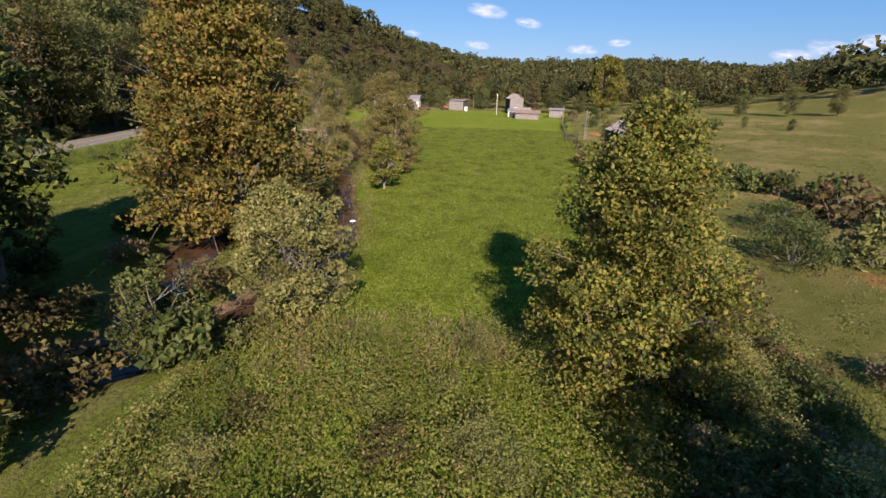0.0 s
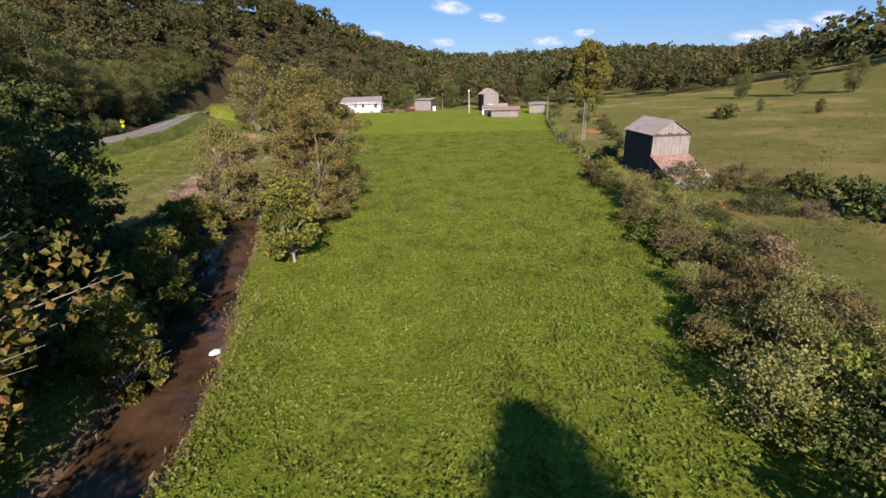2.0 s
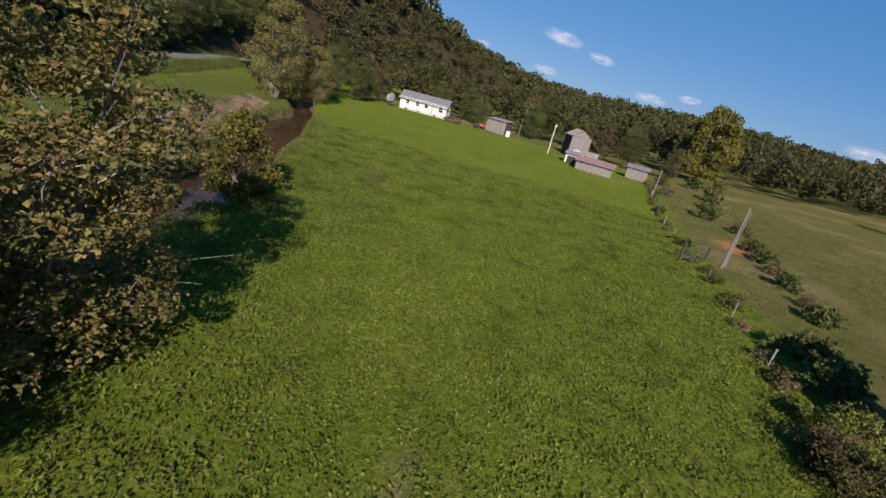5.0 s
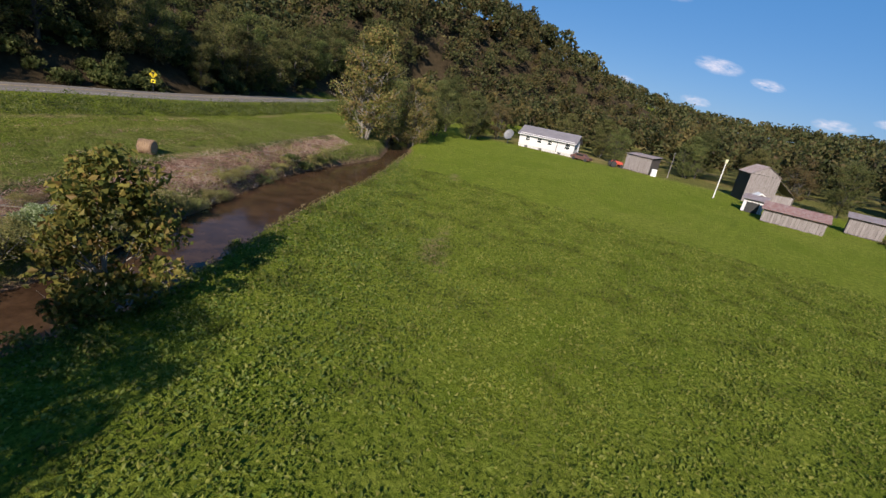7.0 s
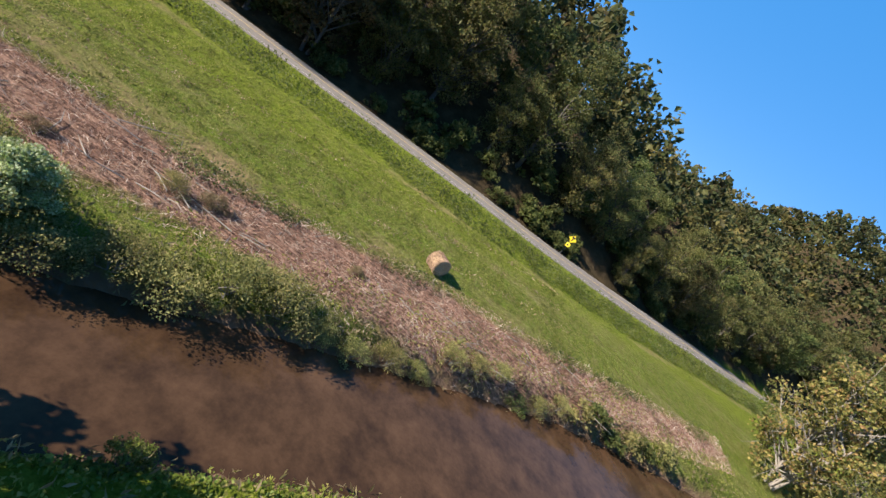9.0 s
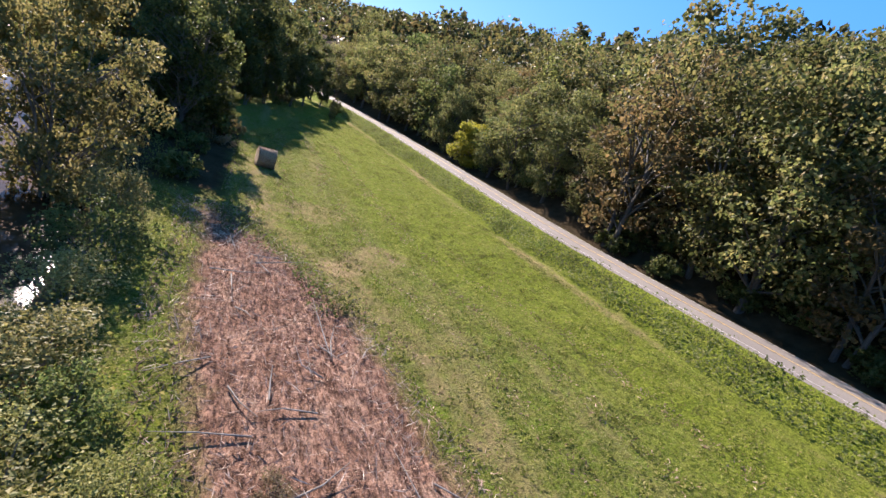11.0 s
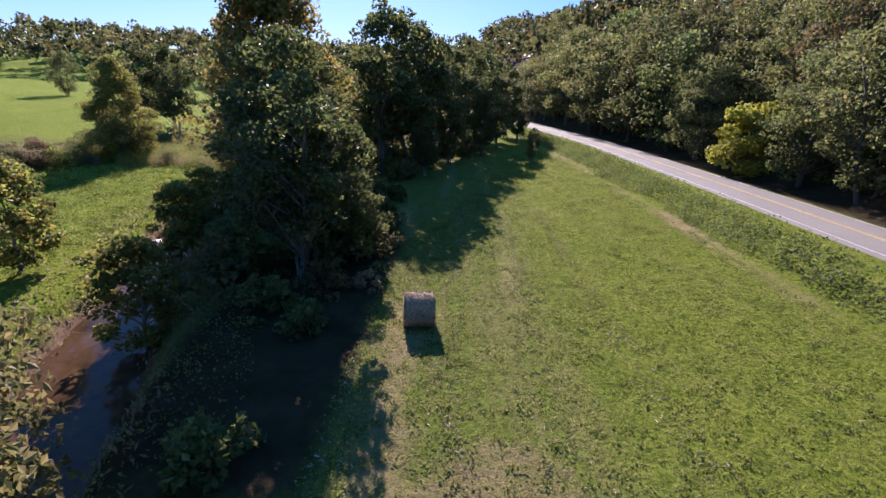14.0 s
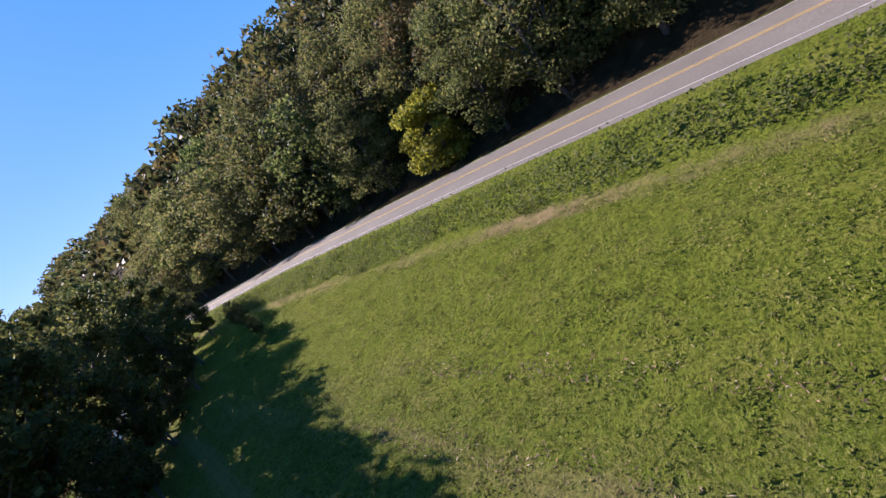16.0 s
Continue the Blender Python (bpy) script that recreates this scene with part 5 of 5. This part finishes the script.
lean_shed("shed", -20.6, 174.4, -16, 5.2, 4.2, 3.1, 3.4, "grey board shed with a flat tin roof", wood_grey, tin)
barn2 = gable_barn("barn", 0.0, 163.4, 14, 4.3, 6.0, 4.6, 6.0, "tall narrow grey barn with a sagging side roof", (wood_grey, wood_dark_shaded), tin, group="", z=0.65)
part("side_roof", ribbed(3.9, 5.7, 0.4), tin, barn2, m=Matrix.Translation((4.2, 0.1, 4.4)) @ Matrix.Rotation(radians(38), 4, "Y"))
part("side_wall", box(4.3, 7.0, 0.3, 0.4, -0.2, 2.0), wood_grey, barn2)
lean_shed("shed", 1.4, 144.2, -8, 6.4, 3.2, 1.6, 2.2, "low collapsing shed with red rusted tin roof", wood_grey, rust_tin)
lean_shed("shed", -0.6, 149.4, -8, 2.4, 2.4, 1.8, 2.2, "small pale outbuilding beside the rusted shed", siding, tin, opening=(0.4, 1.9, 1.4))
lean_shed("shed", 11.2, 151.6, -10, 3.8, 3.0, 2.1, 2.5, "small grey board shed at the lane", wood_grey, tin)
well = thing("well_house", 0.6, 156.5, 10, "small white-gabled well house in the yard", "outbuilding")
part("wall", box(0, 2.4, 0, 2.0, -0.2, 1.3), wood_grey, well)
part("roof", prism([(-0.25, 1.2), (1.2, 2.1), (2.65, 1.2), (2.65, 1.3), (1.2, 2.22), (-0.25, 1.3)], -0.25, 2.25), frame_white, well)

# a dark car and red farm implement by the buildings
car = thing("car", -28.4, 170.6, -10, "dark red parked car beside the house", "car")
part("body", prism([(-2.1, 0.35), (2.1, 0.35), (2.1, 0.8), (1.2, 0.92), (0.75, 1.38), (-0.9, 1.4), (-1.5, 0.95), (-2.1, 0.85)], -0.8, 0.8), surface("car_paint", (0.10, 0.05, 0.045), (0.14, 0.07, 0.06), 2.0, rough=0.3, strength=0.02), car)
part("side_window", box(-0.85, 0.65, -0.815, -0.8, 0.95, 1.3), glass, car)
for wx in (-1.3, 1.3):
    for wy in (-0.72, 0.72):
        part("wheel", rod(0.33, 0.33, 0.2, 16), rubber, car, m=Matrix.Translation((wx, wy - 0.1, 0.33)) @ Matrix.Rotation(radians(-90), 4, "X"))
imp = thing("tractor", -22.0, 173.0, 40, "small red tractor parked against the shed", "tractor")
part("body", box(-0.9, 0.7, -0.35, 0.35, 0.6, 1.25, 0.08), red, imp)
part("seat", box(-0.75, -0.3, -0.25, 0.25, 1.25, 1.45, 0.05), black, imp)
part("hood", box(0.5, 1.5, -0.28, 0.28, 0.6, 1.15, 0.08), red, imp)
for wx, r in ((-0.7, 0.62), (1.15, 0.36)):
    for wy in (-0.62, 0.38):
        part("wheel", rod(r, r, 0.24, 18), rubber, imp, m=Matrix.Translation((wx, wy, r)) @ Matrix.Rotation(radians(-90), 4, "X"))
tank = thing("tank", -14.6, 172.4, 0, "small white tank beside the shed", "tank")
part("shell", rod(0.55, 0.5, 1.3, 16), frame_white, tank)

# poles, gate and fence
def pole(x, y, h, r, label, mat, arm=False, name="utility_pole"):
    top = thing(name, x, y, rngs.uniform(0, 20), label, "pole")
    part("shaft", rod(r, r * 0.7, h + 0.4, 10, m=Matrix.Translation((0, 0, -0.4))), mat, top)
    if arm:
        part("crossarm", box(-0.7, 0.7, -0.05, 0.05, h - 0.5, h - 0.38), mat, top)
        for ax in (-0.6, 0.6):
            part("insulator", rod(0.035, 0.025, 0.12, 8, m=Matrix.Translation((ax, 0, h - 0.38))), frame_white, top)
    return top


pole(12.9, 99.4, 5.2, 0.085, "weathered wooden utility pole by the lane", wood_grey)
pole(13.4, 100.2, 4.9, 0.06, "leaning brace pole beside the utility pole", wood_grey)
lamp = pole(-4.0, 157, 5.6, 0.09, "slim white yard light pole in the grass", concrete, name="yard_light")
part("lamp_head", rod(0.16, 0.22, 0.5, 12, m=Matrix.Translation((0, 0, 5.4))), surface("lamp_cream", (0.75, 0.70, 0.45), (0.8, 0.75, 0.5), 2.0, rough=0.4), lamp)
pole(12.6, 131, 4.6, 0.1, "grey wooden pole at the lane", wood_grey)
pole(-12.4, 177, 5.0, 0.08, "thin wooden pole behind the meadow", wood_grey)
gate = thing("gate", 9.4, 98.8, 34, "weathered wooden farm gate in the hedge line", "gate")
for gx_ in (0, 3.0):
    part("post", box(gx_ - 0.08, gx_ + 0.08, -0.08, 0.08, -0.2, 1.5, 0.015), wood_dark_shaded, gate)
for gz_ in (0.35, 0.75, 1.15):
    part("rail", box(0.08, 2.92, -0.03, 0.03, gz_, gz_ + 0.08, 0.01), wood_dark_shaded, gate)
fp = None
for i, y in enumerate(np.arange(82, 140, 6.5)):
    if 97 < y < 103:
        continue
    x = float(hedge_x(y)) + 0.7
    if fp is None:
        fp = thing("fence_post", x, y, 0, "grey split fence post in the hedgerow", "fence post", group="fence posts")
        part("shaft", box(-0.045, 0.045, -0.045, 0.045, -0.3, 1.0, 0.012), wood_grey, fp)
    else:
        again(fp, x, y, rngs.uniform(0, 90), rngs.uniform(0.85, 1.1))

# hay bales
def bale(x, y, turn, label, R=0.82, Wd=1.2):
    top = thing("hay_bale", x, y, turn, label, "hay bale", group="hay bales")
    rnd = random.Random(int(y))
    bm = bmesh.new()
    seg = 40
    rings = [(0.0, 0.05), (R * 0.55, 0.02), (R * 0.88, 0.0), (R - 0.02, 0.03), (R, 0.09)]
    prof = [(r, -Wd / 2 + o) for r, o in rings] + [(R * 1.0, 0)] + [(r, Wd / 2 - o) for r, o in rings[::-1]]
    loops = []
    for r, a in prof:
        loops.append([bm.verts.new((a, (r + (rnd.uniform(-0.02, 0.02) if r > 0.5 else 0)) * math.cos(k * 2 * math.pi / seg), max(-R * 0.93, (r + rnd.uniform(-0.015, 0.015)) * math.sin(k * 2 * math.pi / seg)))) for k in range(seg)] if r > 0 else [bm.verts.new((a, 0, 0))])
    for a, b in zip(loops[:-1], loops[1:]):
        for k in range(seg):
            j = (k + 1) % seg
            bm.faces.new((a[0], b[k], b[j]) if len(a) == 1 else ((a[k], a[j], b[0]) if len(b) == 1 else (a[k], b[k], b[j], a[j])))
    bmesh.ops.recalc_face_normals(bm, faces=bm.faces[:])
    for f in bm.faces:
        f.smooth = True
    part("roll", bm, hay, top, m=Matrix.Translation((0, 0, R * 0.92)))
    r2 = np.random.default_rng(int(y))
    n = 3000
    a, t = r2.uniform(-Wd / 2, Wd / 2, n), r2.uniform(0, 2 * np.pi, n)
    v, q = leaf_cards(r2, np.c_[a, R * 1.0 * np.cos(t), np.maximum(R * np.sin(t), -R * 0.9) + R * 0.92], 0.035, 0.2, 2.4)
    st = new("loose_straw", mesh_of("loose_straw", v, q, straw))
    st.parent = top
    return top


bale(-39.4, 93.6, 35, "round tan hay bale on the mown strip", 0.5, 0.95)
bale(-29.4, 56.6, 8, "round hay bale at the edge of the tree shade", 0.6, 1.08)

# road sign
sg = thing("road_sign", -60.8, 105.4, -25, "yellow diamond warning sign with a speed plate on a post", "road sign")
sg.scale = (0.8, 0.8, 0.8)
part("post", rod(0.04, 0.04, 2.9, 8, m=Matrix.Translation((0, 0, -0.3))), dark_metal, sg)
bm = bmesh.new()
dvs = [bm.verts.new(c) for c in ((0.03, 0, -0.53), (0.03, 0.53, 0), (0.03, 0, 0.53), (0.03, -0.53, 0))]
f = bm.faces.new(dvs)
bmesh.ops.solidify(bm, geom=[f], thickness=0.02)
dm = part("diamond", bm, sign_yellow, sg, m=Matrix.Translation((0.03, 0, 2.35)))
part("arrow", box(0.036, 0.042, -0.06, 0.06, -0.28, 0.24), black, dm)
part("arrow_head", prism([(0.036, 0.0), (0.042, 0.0), (0.042, 0.2), (0.036, 0.2)], -0.2, 0.2), black, dm, m=Matrix.Translation((0, 0.0, 0.12)))
pl = part("speed_plate", box(0.02, 0.045, -0.26, 0.26, 1.24, 1.7, 0.005), sign_yellow, sg)
part("plate_bar", box(0.046, 0.05, -0.15, 0.15, 1.35, 1.58), black, pl)

# pale stone on the bank and a bare stake in the meadow
stone = thing("stone", -13.3, 47.0, 20, "pale whitish stone on the creek bank", "stone")
bm = bmesh.new()
bmesh.ops.create_icosphere(bm, subdivisions=2, radius=0.3)
for v in bm.verts:
    v.co *= 1 + 0.25 * noise.noise(v.co * 4)
    v.co.z *= 0.7
part("rock", bm, frame_white, stone, m=Matrix.Translation((0, 0, 0.15)))

# drift wood at the creek bends
r3 = np.random.default_rng(9)
for (x, y, n, lab) in ((-14.2, 27.6, 26, "heap of bleached driftwood at the log jam"),):
    d = thing("driftwood", x, y, 0, lab, "driftwood", z=max(float(height(x, y)), WATER_Z) + 0.1)
    for k in range(n):
        a = r3.uniform(0, 6.28)
        L_ = r3.uniform(0.8, 2.6)
        p = np.array([r3.normal(0, 0.8), r3.normal(0, 0.6), r3.uniform(0, 0.5)])
        w = np.array([math.cos(a), math.sin(a), r3.uniform(-0.1, 0.35)])
        v, q = tube(np.stack([p, p + w * L_ * 0.5 + r3.normal(0, 0.12, 3), p + w * L_]), [0.06, 0.04, 0.012], 5)
        b = new("branch", mesh_of("branch", v, q, bark_pale, True))
        b.parent = d

# fallen stalks lying on the stubble
for k in range(60):
    y = r3.uniform(69, 108)
    x = r3.uniform(float(stub_left(y)) + 0.5, float(stub_right(y)) - 0.3)
    a = r3.uniform(0, 6.28)
    L_ = r3.uniform(0.8, 2.2)
    p = np.array([0, 0, 0.06])
    w = np.array([math.cos(a), math.sin(a), r3.uniform(0, 0.25)])
    v, q = tube(np.stack([p, p + w * L_ * 0.5 + r3.normal(0, 0.08, 3) * [1, 1, 0.3], p + w * L_]), [0.025, 0.018, 0.006], 4)
    b = new("dead_branch", mesh_of("dead_branch", v, q, bark_pale, True))
    b.location = (x, y, float(height(x, y)))
    tagged(b, "bleached dead branch lying on the stubble", "branch", "branches on the stubble")

# ---- clouds ----
def cloud_material():
    m, n, l, p = nodes_of("thin_cloud")
    tc = n.new("ShaderNodeTexCoord")
    t4 = n.new("ShaderNodeTexNoise")
    t4.noise_dimensions = "4D"
    t4.inputs["Scale"].default_value, t4.inputs["Detail"].default_value, t4.inputs["Roughness"].default_value = 1.7, 7, 0.66
    oi = n.new("ShaderNodeObjectInfo")
    mw = n.new("ShaderNodeMath")
    mw.operation = "MULTIPLY"
    mw.inputs[1].default_value = 60
    l.new(oi.outputs["Random"], mw.inputs[0])
    l.new(mw.outputs[0], t4.inputs["W"])
    l.new(tc.outputs["Object"], t4.inputs["Vector"])
    f1 = t4.outputs["Fac"]
    g = n.new("ShaderNodeTexGradient")
    g.gradient_type = "SPHERICAL"
    l.new(tc.outputs["Object"], g.inputs[0])
    mul = n.new("ShaderNodeMath")
    mul.operation = "MULTIPLY"
    l.new(ramp(n, l, f1, [(0.36, (0, 0, 0)), (0.66, (1, 1, 1))]), mul.inputs[0])
    l.new(ramp(n, l, g.outputs["Fac"], [(0.0, (0, 0, 0)), (0.55, (1, 1, 1))]), mul.inputs[1])
    a = ramp(n, l, mul.outputs[0], [(0.05, (0, 0, 0)), (0.9, (0.55, 0.55, 0.55))])
    em = n.new("ShaderNodeEmission")
    em.inputs[0].default_value, em.inputs[1].default_value = (0.95, 0.86, 0.84, 1), 0.7
    tr = n.new("ShaderNodeBsdfTransparent")
    ms = n.new("ShaderNodeMixShader")
    l.new(a, ms.inputs[0])
    l.new(tr.outputs[0], ms.inputs[1])
    l.new(em.outputs[0], ms.inputs[2])
    l.new(ms.outputs[0], n["Material Output"].inputs[0])
    return m


cmat = cloud_material()
for az, el, w, tilt in ((-2.6, 7.8, 150, -9), (2.1, 6.6, 100, -9), (-3.6, 4.3, 95, -6), (8.2, 3.9, 110, -4), (12, 4.6, 80, 0), (28, 3.2, 130, -6), (30.8, 3.7, 150, -14), (33.8, 4.3, 130, -4), (34, 2.8, 110, -8), (-11, 5.4, 60, -6), (-17, 15.6, 330, -7), (-9.6, 14.2, 190, -14), (-24, 15.8, 130, 0), (163, 18.5, 420, 24), (170, 14, 260, 18), (-172, 4.5, 170, 8)):
    a, e = radians(az), radians(el)
    c = Vector((math.sin(a) * math.cos(e), math.cos(a) * math.cos(e), math.sin(e))) * 2600
    bm = bmesh.new()
    bmesh.ops.create_grid(bm, x_segments=12, y_segments=8, size=1.0)
    for v in bm.verts:
        v.co.z = 0.12 * (1 - v.co.x ** 2 - v.co.y ** 2) + 0.05 * noise.noise(v.co * 3)
    me = bpy.data.meshes.new("cloud")
    bm.to_mesh(me)
    bm.free()
    me.materials.append(cmat)
    ob = tagged(new("cloud", me), "thin white cloud streak in a blue sky", "cloud", kind="structure")
    q = (-c).to_track_quat("Z", "Y") @ Euler((0, 0, radians(tilt))).to_quaternion()
    ob.matrix_basis = Matrix.LocRotScale(c, q, (w * 0.8, w * 0.26, 40))
    ob.visible_shadow = False
